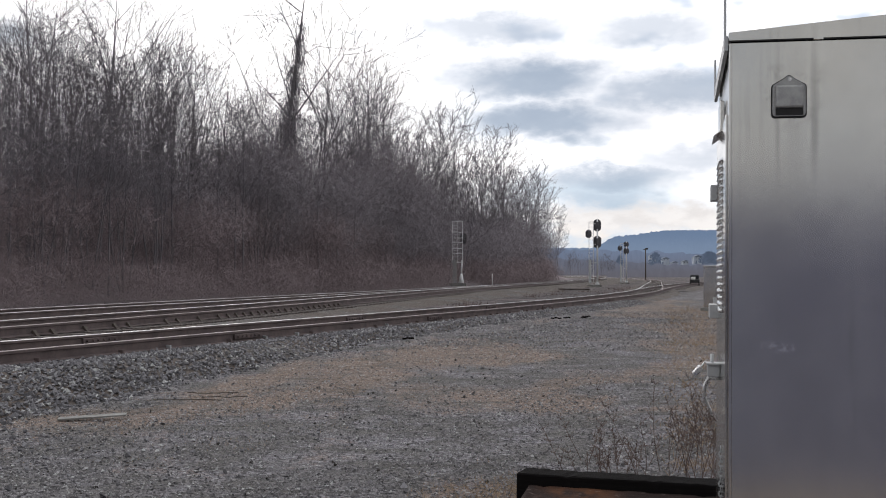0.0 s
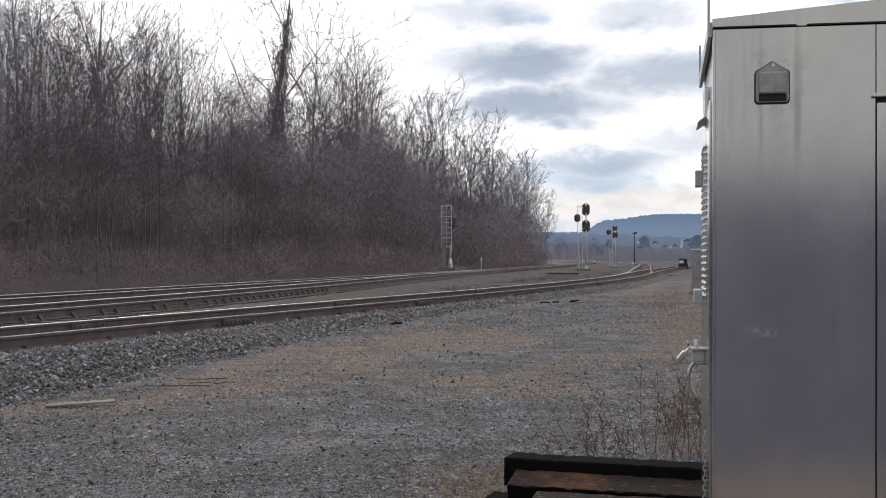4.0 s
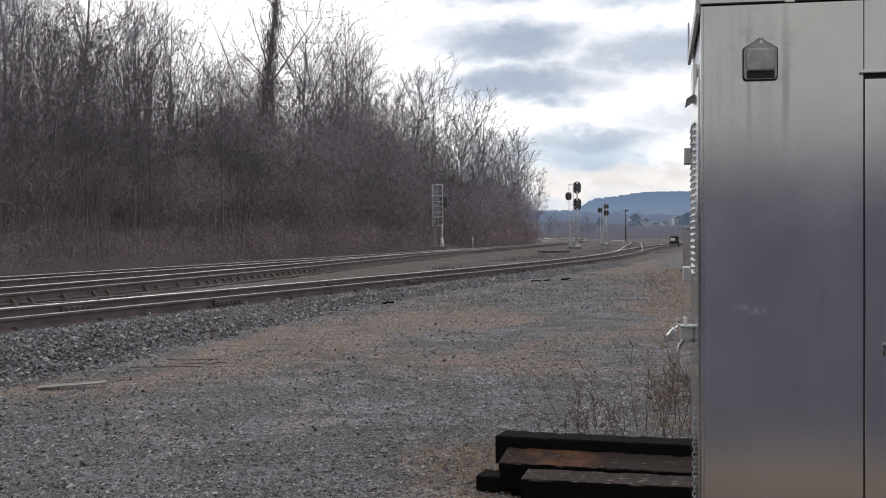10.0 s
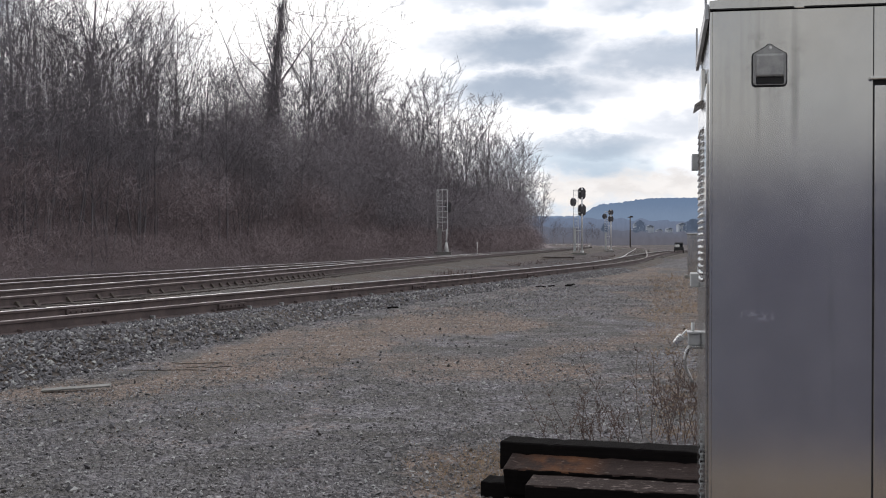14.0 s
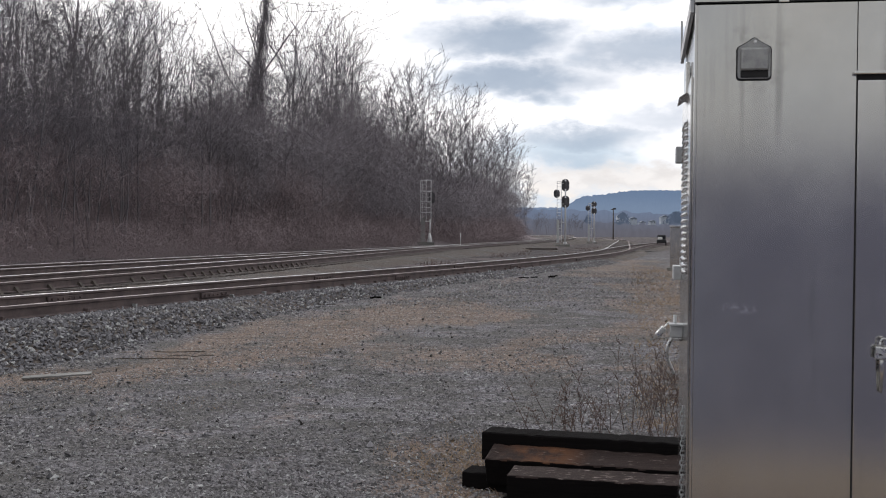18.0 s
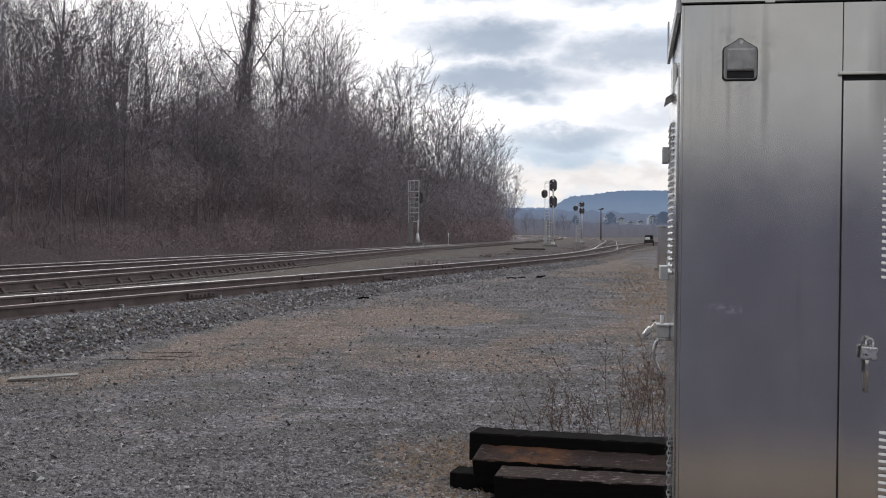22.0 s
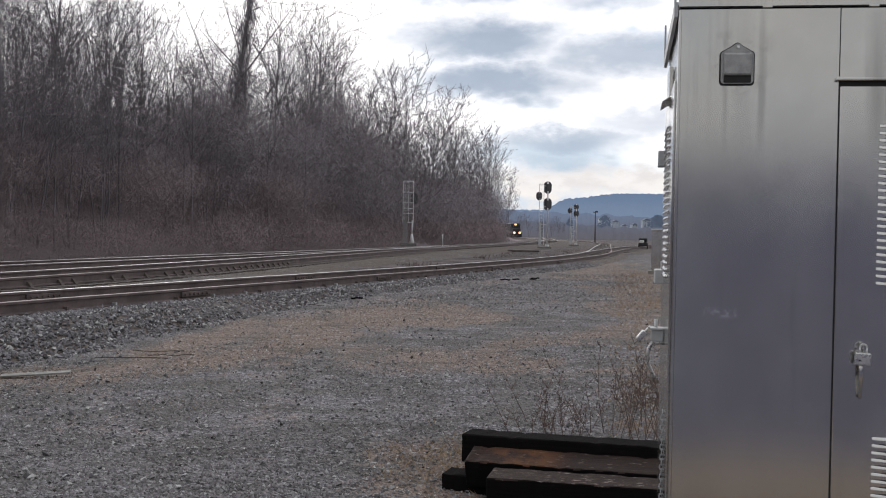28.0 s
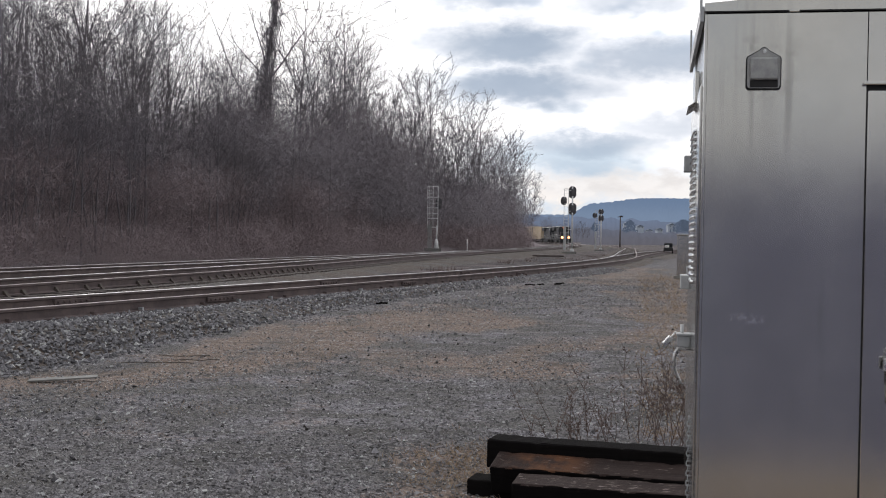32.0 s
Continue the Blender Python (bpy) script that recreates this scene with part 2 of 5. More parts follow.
def alu_mat(w):
    """Brushed mill aluminium sheet, dulled by weather."""
    blot = w.noise(w.obj, 3.2, 5, 0.6)
    run = w.noise(w.n("ShaderNodeMapping", {"Vector": w.obj, "Scale": (22.0, 22.0, 1.3)}).outputs[0], 1.0, 4, 0.6)
    col = w.mix(w.ramp(blot, 0.35, 0.7), (0.552, 0.545, 0.528), (0.628, 0.620, 0.600))
    col = w.mix(w.m("MULTIPLY", w.ramp(run, 0.56, 0.75), 0.35), col, (0.36, 0.36, 0.35))
    c = w.n("ShaderNodeSeparateXYZ", (w.obj,))
    for x0, wd, k in ((0.150, 0.016, 0.35), (0.262, 0.020, 0.5), (0.625, 0.055, 0.55), (0.74, 0.05, 0.5), (0.205, 0.05, 0.16)):
        dx = w.m("ADD", w.m("SUBTRACT", c.outputs[0], x0), w.m("MULTIPLY", w.m("SUBTRACT", run, 0.5), 0.05))
        lane = w.ramp(w.m("ABSOLUTE", dx), wd, 0.0)
        fall = w.m("MULTIPLY", w.ramp(c.outputs[2], 1.72, 1.98), w.ramp(c.outputs[2], 2.40, 2.0))
        col = w.mix(w.m("MULTIPLY", w.m("MULTIPLY", lane, fall), k), col, (0.24, 0.235, 0.23))
    scuff = w.m("MULTIPLY", w.ramp(w.m("ABSOLUTE", w.m("SUBTRACT", c.outputs[0], 0.148)), 0.062, 0.045), w.ramp(w.m("ABSOLUTE", w.m("SUBTRACT", c.outputs[2], 1.257)), 0.024, 0.004))
    scuff = w.m("MULTIPLY", scuff, w.ramp(w.noise(w.obj, 34.0, 4, 0.7), 0.45, 0.6))
    col = w.mix(w.m("MULTIPLY", scuff, 0.9), col, (0.90, 0.90, 0.88))
    rub = w.m("MULTIPLY", w.ramp(w.noise(w.n("ShaderNodeMapping", {"Vector": w.obj, "Scale": (7.0, 7.0, 26.0)}).outputs[0], 1.0, 5, 0.7), 0.66, 0.74), 0.3)
    col = w.mix(rub, col, (0.80, 0.80, 0.78))
    grime = w.m("MULTIPLY", w.ramp(w.m("ABSOLUTE", w.m("SUBTRACT", c.outputs[0], 0.195)), 0.13, 0.05), w.ramp(w.m("ABSOLUTE", w.m("SUBTRACT", c.outputs[2], 2.075)), 0.13, 0.06))
    grime = w.m("MULTIPLY", grime, w.ramp(w.noise(w.obj, 22.0, 5, 0.7), 0.46, 0.66))
    col = w.mix(w.m("MULTIPLY", grime, 0.4), col, (0.26, 0.25, 0.235))
    put(w, Base_Color=col, Metallic=1.0, Roughness=w.ramp(blot, 0.3, 0.7, 0.135, 0.17), Anisotropic=0.0)


def rail_top(w):
    n = w.noise(w.pos, 3.0, 4)
    put(w, Base_Color=w.mix(n, (0.36, 0.34, 0.335), (0.50, 0.475, 0.47)), Metallic=1.0, Roughness=0.38)


def tie_mat(w):
    g = w.noise(w.n("ShaderNodeMapping", {"Vector": w.obj, "Scale": (2.0, 40.0, 40.0)}).outputs[0], 1.0, 5, 0.65)
    b = w.noise(w.obj, 3.5, 5, 0.6)
    col = w.mix(g, (0.004, 0.004, 0.004), (0.014, 0.012, 0.012))
    col = w.mix(w.ramp(b, 0.60, 0.76), col, (0.035, 0.026, 0.022))
    put(w, Base_Color=col, Roughness=0.92, Specular_IOR_Level=0.03)
    bump(w, g, 0.6, 0.012)


def tie_top_mat(w, stain=1.0, pale=1.0):
    g = w.noise(w.n("ShaderNodeMapping", {"Vector": w.obj, "Scale": (2.0, 45.0, 45.0)}).outputs[0], 1.0, 5, 0.7)
    b = w.noise(w.obj, 2.6, 5, 0.65)
    s = w.n("ShaderNodeSeparateXYZ", (w.obj,)).outputs[0]
    col = w.mix(g, (0.008, 0.007, 0.007), (0.070, 0.048, 0.042))
    rust = w.m("MULTIPLY", w.ramp(w.m("ABSOLUTE", w.m("SUBTRACT", s, 0.34)), 0.34, 0.08), w.ramp(b, 0.38, 0.55))
    col = w.mix(w.m("MULTIPLY", rust, 0.75 * stain), col, (0.16, 0.070, 0.032))
    split = w.noise(w.n("ShaderNodeMapping", {"Vector": w.obj, "Scale": (16.0, 50.0, 50.0)}).outputs[0], 1.0, 3)
    flake = w.m("MULTIPLY", w.ramp(split, 0.60 - 0.03 * pale, 0.72), w.ramp(w.noise(w.obj, 9.0, 4, 0.7), 0.44, 0.58))
    col = w.mix(w.m("MULTIPLY", flake, 0.45 * pale), col, (0.34, 0.28, 0.26))
    put(w, Base_Color=col, Roughness=0.85, Specular_IOR_Level=0.15)
    bump(w, g, 0.7, 0.012)


def bark_mat(lo, hi):
    def build(w):
        r = w.n("ShaderNodeObjectInfo").outputs["Random"]
        n = w.noise(w.n("ShaderNodeMapping", {"Vector": w.obj, "Scale": (9.0, 9.0, 1.6)}).outputs[0], 1.0, 4, 0.65)
        c = w.mix(n, lo, hi)
        c = w.mix(w.m("MULTIPLY", r, 0.45), c, tuple(v * 0.55 for v in lo))
        put(w, Base_Color=c, Roughness=0.95, Specular_IOR_Level=0.15)
    return build


def glow_mat(col, power):
    def build(w):
        put(w, Base_Color=(0.8, 0.7, 0.6), Emission_Color=col, Emission_Strength=power)
    return build


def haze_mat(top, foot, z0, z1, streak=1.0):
    """Far country: air haze painted into flat blue tones, lit by themselves."""
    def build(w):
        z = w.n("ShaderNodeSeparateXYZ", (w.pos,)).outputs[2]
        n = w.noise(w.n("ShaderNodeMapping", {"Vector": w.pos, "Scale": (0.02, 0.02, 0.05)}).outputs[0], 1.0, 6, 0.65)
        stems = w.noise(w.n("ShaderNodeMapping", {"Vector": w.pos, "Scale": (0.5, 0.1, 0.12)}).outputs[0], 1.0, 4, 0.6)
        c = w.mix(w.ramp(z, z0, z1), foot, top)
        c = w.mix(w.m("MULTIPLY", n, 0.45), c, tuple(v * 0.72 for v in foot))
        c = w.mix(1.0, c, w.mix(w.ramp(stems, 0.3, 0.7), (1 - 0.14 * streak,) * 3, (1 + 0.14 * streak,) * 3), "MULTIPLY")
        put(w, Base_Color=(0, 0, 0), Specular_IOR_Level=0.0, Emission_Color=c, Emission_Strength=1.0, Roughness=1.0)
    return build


M = {
    "ground": material("gravel_and_dry_grass", ground_mat),
    "ballast": material("ballast_stone", stone_mat((0.112, 0.109, 0.117), (0.40, 0.39, 0.41), 0.86)),
    "pebble": material("yard_gravel", stone_mat((0.126, 0.120, 0.124), (0.45, 0.432, 0.44), 0.88)),
    "clod": material("damp_clods", stone_mat((0.030, 0.027, 0.025), (0.075, 0.066, 0.060), 2.0)),
    "alu": material("weathered_aluminium", alu_mat),
    "rust": plain("rusty_rail_steel", (0.085, 0.064, 0.062), (0.150, 0.112, 0.106), 3.0, 0.8),
    "polish": material("worn_rail_head", rail_top),
    # rail head painted brownish and dull, without the sky's glint
    "no_glint_head": plain("no_glint_rail_head", (0.20, 0.165, 0.16), (0.30, 0.255, 0.245), 3.0, 0.6, 0.5),
    "tie": material("creosoted_wood", tie_mat),
    "tie_top": material("weathered_tie_top", tie_top_mat),
    "tie_split": material("splintered_tie_top", lambda w: tie_top_mat(w, 0.0, 2.0)),
    "oldtie": plain("trackbed_tie", (0.05, 0.040, 0.036), (0.12, 0.10, 0.09), 5.0, 0.9),
    "bark": material("bare_bark", bark_mat((0.17, 0.158, 0.172), (0.29, 0.268, 0.288))),
    "twig": material("winter_twigs", bark_mat((0.150, 0.137, 0.150), (0.265, 0.244, 0.262))),
    "brush": material("brown_thicket", bark_mat((0.315, 0.256, 0.262), (0.435, 0.358, 0.366))),
    "sapling": material("sapling_stems", bark_mat((0.330, 0.299, 0.320), (0.465, 0.424, 0.450))),
    # tinted blue for what the cabinet mirrors
    "asphalt": plain("blue_tinted_asphalt", (0.073, 0.072, 0.104), (0.113, 0.111, 0.156), 1.5, 0.95, 0.0, 0.3),
    "weed": plain("dead_weed", (0.085, 0.060, 0.052), (0.17, 0.12, 0.10), 9.0, 0.9),
    "straw": plain("straw", (0.26, 0.18, 0.11), (0.42, 0.31, 0.20), 9.0, 0.9),
    "galv": plain("galvanised_steel", (0.42, 0.43, 0.44), (0.56, 0.57, 0.58), 6.0, 0.55, 0.6, 0.05),
    "galv_dull": plain("dull_galvanised_sheet", (0.30, 0.30, 0.30), (0.42, 0.42, 0.41), 22.0, 0.5, 0.7, 0.05),
    "bluegalv": plain("blue_grey_sheet", (0.20, 0.25, 0.30), (0.27, 0.32, 0.37), 4.0, 0.5),
    "silver": plain("silver_paint", (0.60, 0.60, 0.61), (0.74, 0.74, 0.74), 5.0, 0.6, 0.0, 0.05),
    "cage": plain("white_aluminium_paint", (0.80, 0.80, 0.81), (0.90, 0.90, 0.90), 5.0, 0.6, 0.0, 0.05),
    "black": plain("flat_black", (0.012, 0.013, 0.015), (0.028, 0.029, 0.032), 5.0, 0.55),
    "signal_black": plain("weathered_signal_black", (0.060, 0.058, 0.066), (0.105, 0.100, 0.108), 3.0, 0.6),
    "dark": plain("dark_gasket", (0.010, 0.010, 0.011), (0.022, 0.021, 0.021), 9.0, 0.7),
    "steel": plain("bright_steel", (0.55, 0.55, 0.55), (0.70, 0.70, 0.69), 12.0, 0.3, 1.0, 0.05),
    "white": plain("white_paint", (0.66, 0.66, 0.65), (0.80, 0.80, 0.79), 4.0, 0.5),
    "loco": plain("locomotive_black", (0.016, 0.017, 0.020), (0.035, 0.036, 0.040), 1.0, 0.75),
    "tan": plain("tan_freight_paint", (0.42, 0.33, 0.22), (0.52, 0.42, 0.29), 0.8, 0.7),
    "boxred": plain("oxide_freight_paint", (0.16, 0.06, 0.04), (0.24, 0.10, 0.07), 0.8, 0.7),
    "glass": plain("cab_glass", (0.01, 0.012, 0.015), (0.02, 0.022, 0.026), 3.0, 0.08),
    "head": material("headlight", glow_mat((1.0, 0.55, 0.22), 5.0)),
    # orange glare halo round the lit lamps, painted as a glowing surface
    "lens": material("headlight_glare", glow_mat((1.0, 0.27, 0.05), 1.6)),
    "wood": plain("utility_pole_wood", (0.06, 0.048, 0.04), (0.12, 0.10, 0.085), 3.0, 0.9),
    "plank": plain("bleached_plank", (0.16, 0.16, 0.15), (0.27, 0.265, 0.25), 6.0, 0.85),
    # far houses: roof and wall colours carry the blue of the haze
    "roof": plain("hazy_house_roof", (0.14, 0.17, 0.22), (0.19, 0.22, 0.27), 0.5, 0.9),
    "far_wall": plain("hazy_pale_siding", (0.40, 0.45, 0.53), (0.48, 0.53, 0.60), 0.5, 0.9),
    # distance: haze is painted into these colours, and they glow
    "ridge": material("hazy_far_ridge", haze_mat((0.15, 0.215, 0.32), (0.20, 0.265, 0.36), 50, 100, 0.15)),
    "lowland": material("hazy_far_lowland", haze_mat((0.170, 0.213, 0.295), (0.148, 0.160, 0.198), 4, 21, 0.35)),
    "lowland_near": material("hazy_near_lowland", haze_mat((0.140, 0.153, 0.192), (0.132, 0.127, 0.142), -2, 10, 0.45)),
    "pines": material("hazy_far_pines", haze_mat((0.075, 0.098, 0.138), (0.085, 0.105, 0.14), 0, 20)),
}


# ---- building helpers ----
def part(name, bm, mat, parent=None, label=""):
    me = bpy.data.meshes.new(name)
    bm.to_mesh(me)
    bm.free()
    for one in (mat if isinstance(mat, (list, tuple)) else [mat]):
        me.materials.append(M[one])
    ob = new(name, me)
    ob.parent = parent
    return tagged(ob, label)


def raw(name, verts, faces, mat, parent=None, label="", smooth=False, index=None):
    me = bpy.data.meshes.new(name)
    me.from_pydata([tuple(v) for v in verts], [], [tuple(f) for f in faces])
    for one in (mat if isinstance(mat, (list, tuple)) else [mat]):
        me.materials.append(M[one])
    if index is not None:
        me.polygons.foreach_set("material_index", index)
    if smooth:
        me.polygons.foreach_set("use_smooth", [True] * len(me.polygons))
    me.update()
    ob = new(name, me)
    ob.parent = parent
    return tagged(ob, label)


def thing(name, m, label, category, group="", kind=""):
    e = new(name)
    e.empty_display_size = 0.2
    e.matrix_world = m
    return tagged(e, label, category, group, kind)


def box(bm, x0, x1, y0, y1, z0, z1, bevel=0.0, m=None):
    vs = [bm.verts.new(v) for v in ((x0, y0, z0), (x1, y0, z0), (x1, y1, z0), (x0, y1, z0), (x0, y0, z1), (x1, y0, z1), (x1, y1, z1), (x0, y1, z1))]
    fs = [bm.faces.new([vs[i] for i in f]) for f in ((3, 2, 1, 0), (4, 5, 6, 7), (0, 1, 5, 4), (1, 2, 6, 5), (2, 3, 7, 6), (3, 0, 4, 7))]
    if bevel:
        r = bmesh.ops.bevel(bm, geom=list({e for f in fs for e in f.edges}), offset=bevel, segments=2, affect="EDGES", profile=0.5)
        vs = list({v for f in r["faces"] for v in f.verts} | {v for v in vs if v.is_valid})
    if m is not None:
        bmesh.ops.transform(bm, matrix=m, verts=vs)
    return bm


def cyl(bm, p0, p1, r0, r1=None, n=10, cap=True):
    p0, p1 = Vector(p0), Vector(p1)
    r1 = r0 if r1 is None else r1
    q = (p1 - p0).to_track_quat("Z", "Y")
    rings = []
    for p, r in ((p0, r0), (p1, r1)):
        rings.append([bm.verts.new(p + q @ Vector((r * math.cos(a), r * math.sin(a), 0))) for a in (2 * math.pi * i / n for i in range(n))])
    for i in range(n):
        bm.faces.new((rings[0][i], rings[0][(i + 1) % n], rings[1][(i + 1) % n], rings[1][i])).smooth = n > 6
    if cap:
        bm.faces.new(rings[0][::-1])
        bm.faces.new(rings[1])
    return bm


def tube(bm, pts, r, n=8):
    for a, b in zip(pts, pts[1:]):
        cyl(bm, a, b, r, n=n)
    return bm


def prism(bm, outline, depth, m):
    """A flat outline (x, z) given thickness along y."""
    a = [bm.verts.new(m @ Vector((x, 0, z))) for x, z in outline]
    b = [bm.verts.new(m @ Vector((x, depth, z))) for x, z in outline]
    bm.faces.new(a)
    bm.faces.new(b[::-1])
    for i in range(len(a)):
        j = (i + 1) % len(a)
        bm.faces.new((a[j], a[i], b[i], b[j]))
    return bm


B = bmesh.new


# ---- the plan: two track lines, given by their headings ----
class Line:
    def __init__(self, y0, x0, stations, headings, falls=((0, 1), (0, 0))):
        self.falls = falls
        self.ys = np.arange(-140.0, 1100.0, 1.0)
        self.hs = np.radians(np.interp(self.ys, stations, headings))
        xs = np.cumsum(np.tan(self.hs))
        self.xs = xs - np.interp(y0, self.ys, xs) + x0
        self.len = np.concatenate([[0.0], np.cumsum(np.hypot(np.diff(self.xs), 1.0))])

    def x(self, y):
        return np.interp(y, self.ys, self.xs)

    def h(self, y):
        return np.interp(y, self.ys, self.hs)

    def fall(self, y):
        return np.interp(y, *self.falls)

    def at(self, y, s=0.0, z=0.0):
        """The point s metres to the left of the line."""
        h = float(self.h(y))
        s = s(y) if callable(s) else s
        return Vector((float(self.x(y)) - s * math.cos(h), y + s * math.sin(h), z + float(self.fall(y))))

    def along(self, d):
        return float(np.interp(d, self.len, self.ys))


DIP = ((0, 70, 100, 150, 200, 280, 420), (0, 0, -0.02, -0.12, -0.25, -0.25, -0.15))
SIDING = Line(14.4, -5.52, (-140, 14, 30, 45, 60, 72, 85, 110, 150, 190, 230, 330, 450, 600, 1100),
              (20.5, 20.5, 20.4, 18.0, 14.0, 10.4, 9.5, 9.65, 9.7, 9.2, 6.2, 1.2, -5.0, -13.0, -24), DIP)
MAIN = Line(20.0, -6.95, (-140, 40, 100, 160, 230, 290, 330, 400, 500, 600, 1100), (11.3, 11.3, 11.0, 10.8, 8.0, 2.6, -2.0, -8.0, -13.0, -17.0, -26.0))
GAUGE = 1.51
SPACING = 3.9


def far_side(y):
    """How far the far main track lies to the left of the main line."""
    return float(np.interp(y, [28, 85, 140, 240], [SPACING, 2.5, 2.4, SPACING]))


def near_side(y):
    """The near main track swings over and joins the far one."""
    return float(np.interp(y, [27, 36, 53, 70, 88], [0.0, 0.32, 1.22, 1.85, 2.5]))


Z_SIDING, Z_MAIN = 0.55, 0.65


def smooth(a, b, v):
    t = np.clip((v - a) / (b - a), 0.0, 1.0)
    return t * t * (3 - 2 * t)


def ground_z(x, y):
    x, y = np.asarray(x, float), np.asarray(y, float)
    sa = (SIDING.x(y) - x) * np.cos(SIDING.h(y))
    sb = (MAIN.x(y) - x) * np.cos(MAIN.h(y))
    z = np.interp(y, [-5, 5, 8.5, 13, 19, 27, 400], [0.0, -0.06, -0.05, 0.08, 0.22, 0.29, 0.32])
    z = np.maximum(z, 0.30 * smooth(-1.0, 1.2, sa))
    z = z - 0.15 * np.exp(-((x - 0.8) / 1.6) ** 2 - ((y - 7.0) / 1.3) ** 2)
    z = z + SIDING.fall(y) * np.exp(-(np.maximum(np.abs(sa) - 3.0, 0.0) / 6.0) ** 2)
    up = np.maximum(sb - 11.8, 0.0)
    hill = np.interp(up, [0, 10, 20, 28, 60], [0, 3.2, 5.6, 6.2, 6.0])
    hill = hill * (1 + 0.10 * np.sin(x * 0.21 + 1.7 * np.sin(y * 0.13)) + 0.05 * np.sin(y * 0.55 + x * 0.4))
    hill = hill * smooth(-20, 25, y) * (1 - smooth(330, 470, y))
    return z + hill + 0.02 * np.sin(x * 1.7 + y * 0.6) * np.cos(y * 1.1 - x * 0.4)


# drifts of dry grass (+) and bare wheel lanes (-) in the yard: two ends, half width, weight
DRIFTS = [(-3.3, 11.9, -1.9, 14.6, 1.0, 1.1), (-1.9, 14.6, 0.0, 18.3, 1.6, 1.1), (0.0, 18.3, 1.2, 21.5, 1.3, 0.8), (-0.8, 12.4, 1.0, 13.7, 0.75, 0.8), (1.0, 13.7, 3.6, 16.9, 0.9, 0.85),
          (3.9, 19.0, 7.4, 38.0, 1.3, 1.0), (4.6, 33.0, 9.0, 52.0, 1.3, 0.8), (1.1, 12.3, 2.8, 12.5, 0.22, 0.7), (4.9, 30.5, 1.6, 21.5, 0.8, -0.7), (1.6, 21.5, 0.7, 17.0, 0.5, -0.6),
          (0.7, 16.6, -1.8, 12.9, 0.35, -0.5), (1.6, 14.0, 2.9, 14.3, 0.4, -0.9), (2.2, 17.5, 4.0, 22.0, 0.5, -0.3), (-1.5, 20.5, 2.5, 31.0, 0.8, 0.35)]


def drift_at(x, y):
    """Half where nothing lies, up to one in the grass, down to nothing in the lanes."""
    v = np.zeros_like(x)
    xw = x + 0.35 * np.sin(y * 0.9 + x * 0.5) + 0.2 * np.sin(y * 2.3 + 1)
    yw = y + 0.5 * np.sin(x * 1.3) + 0.3 * np.sin(x * 3.1 + y * 0.4)
    for x0, y0, x1, y1, r, k in DRIFTS:
        dx, dy = x1 - x0, y1 - y0
        t = np.clip(((xw - x0) * dx + (yw - y0) * dy) / (dx * dx + dy * dy), 0, 1)
        d = np.hypot(xw - x0 - t * dx, yw - y0 - t * dy)
        v = v + k * (1 - smooth(0.3 * r, 1.5 * r, d))
    return 0.5 + 0.5 * np.clip(v, -1, 1)


def build_ground():
    ux = np.linspace(-1, 1, 281)
    xs = 22.0 * ux + 1500 * np.sign(ux) * np.abs(ux) ** 6
    uy = np.linspace(0, 1, 401)
    ys = -20 + 110 * uy + 3500 * uy ** 8
    gx, gy = np.meshgrid(xs, ys)
    gx = gx + np.clip(gy - 10, 0, 260) * 0.08
    gz = ground_z(gx, gy)
    ny, nx = gx.shape
    verts = np.stack([gx, gy, gz], -1).reshape(-1, 3)
    i = np.arange(ny * nx).reshape(ny, nx)
    faces = np.stack([i[:-1, :-1], i[:-1, 1:], i[1:, 1:], i[1:, :-1]], -1).reshape(-1, 4)
    ob = raw("ground", verts.tolist(), faces.tolist(), "ground", smooth=True)
    sb = ((MAIN.x(gy) - gx) * np.cos(MAIN.h(gy))).reshape(-1)
    bank = smooth(9.5, 12.5, sb)
    layer = ob.data.color_attributes.new("bank", "FLOAT_COLOR", "POINT")
    sa = ((SIDING.x(gy) - gx) * np.cos(SIDING.h(gy))).reshape(-1)
    zone = np.stack([bank, smooth(1.0, 3.0, sa), drift_at(gx.reshape(-1), gy.reshape(-1)), bank * 0 + 1], -1)
    layer.data.foreach_set("color", zone.ravel())
    tagged(ob, "grey gravel yard with drifts of dry tan grass", "ground", kind="structure")


build_ground()


# ---- tracks ----
def sweep(line, s, z, outline, y0, y1, near=1.0, closed=True):
    """Carries an outline of (offset to the right, height) along a line."""
    stops, y = [], y0
    while y < y1:
        stops.append(y)
        y += near if y < 90 else near * 3
    stops.append(y1)
    verts, faces, n = [], [], len(outline)
    for y in stops:
        h = float(line.h(y))
        c = line.at(y, s, z)
        for o, dz in outline:
            verts.append((c.x + o * math.cos(h), c.y - o * math.sin(h), c.z + dz))
    m = n if closed else n - 1
    for k in range(len(stops) - 1):
        for j in range(m):
            a, b = k * n + j, k * n + (j + 1) % n
            faces.append((a, b, b + n, a + n))
    if closed:
        faces.append(tuple(range(n))[::-1])
        faces.append(tuple(range((len(stops) - 1) * n, len(stops) * n)))
    return verts, faces, m


RAIL = [(-0.075, -0.18), (0.075, -0.18), (0.075, -0.168), (0.012, -0.148), (0.010, -0.050), (0.036, -0.040), (0.037, -0.008), (0.028, 0.0),
        (-0.028, 0.0), (-0.037, -0.008), (-0.036, -0.040), (-0.010, -0.050), (-0.012, -0.148), (-0.075, -0.168)]


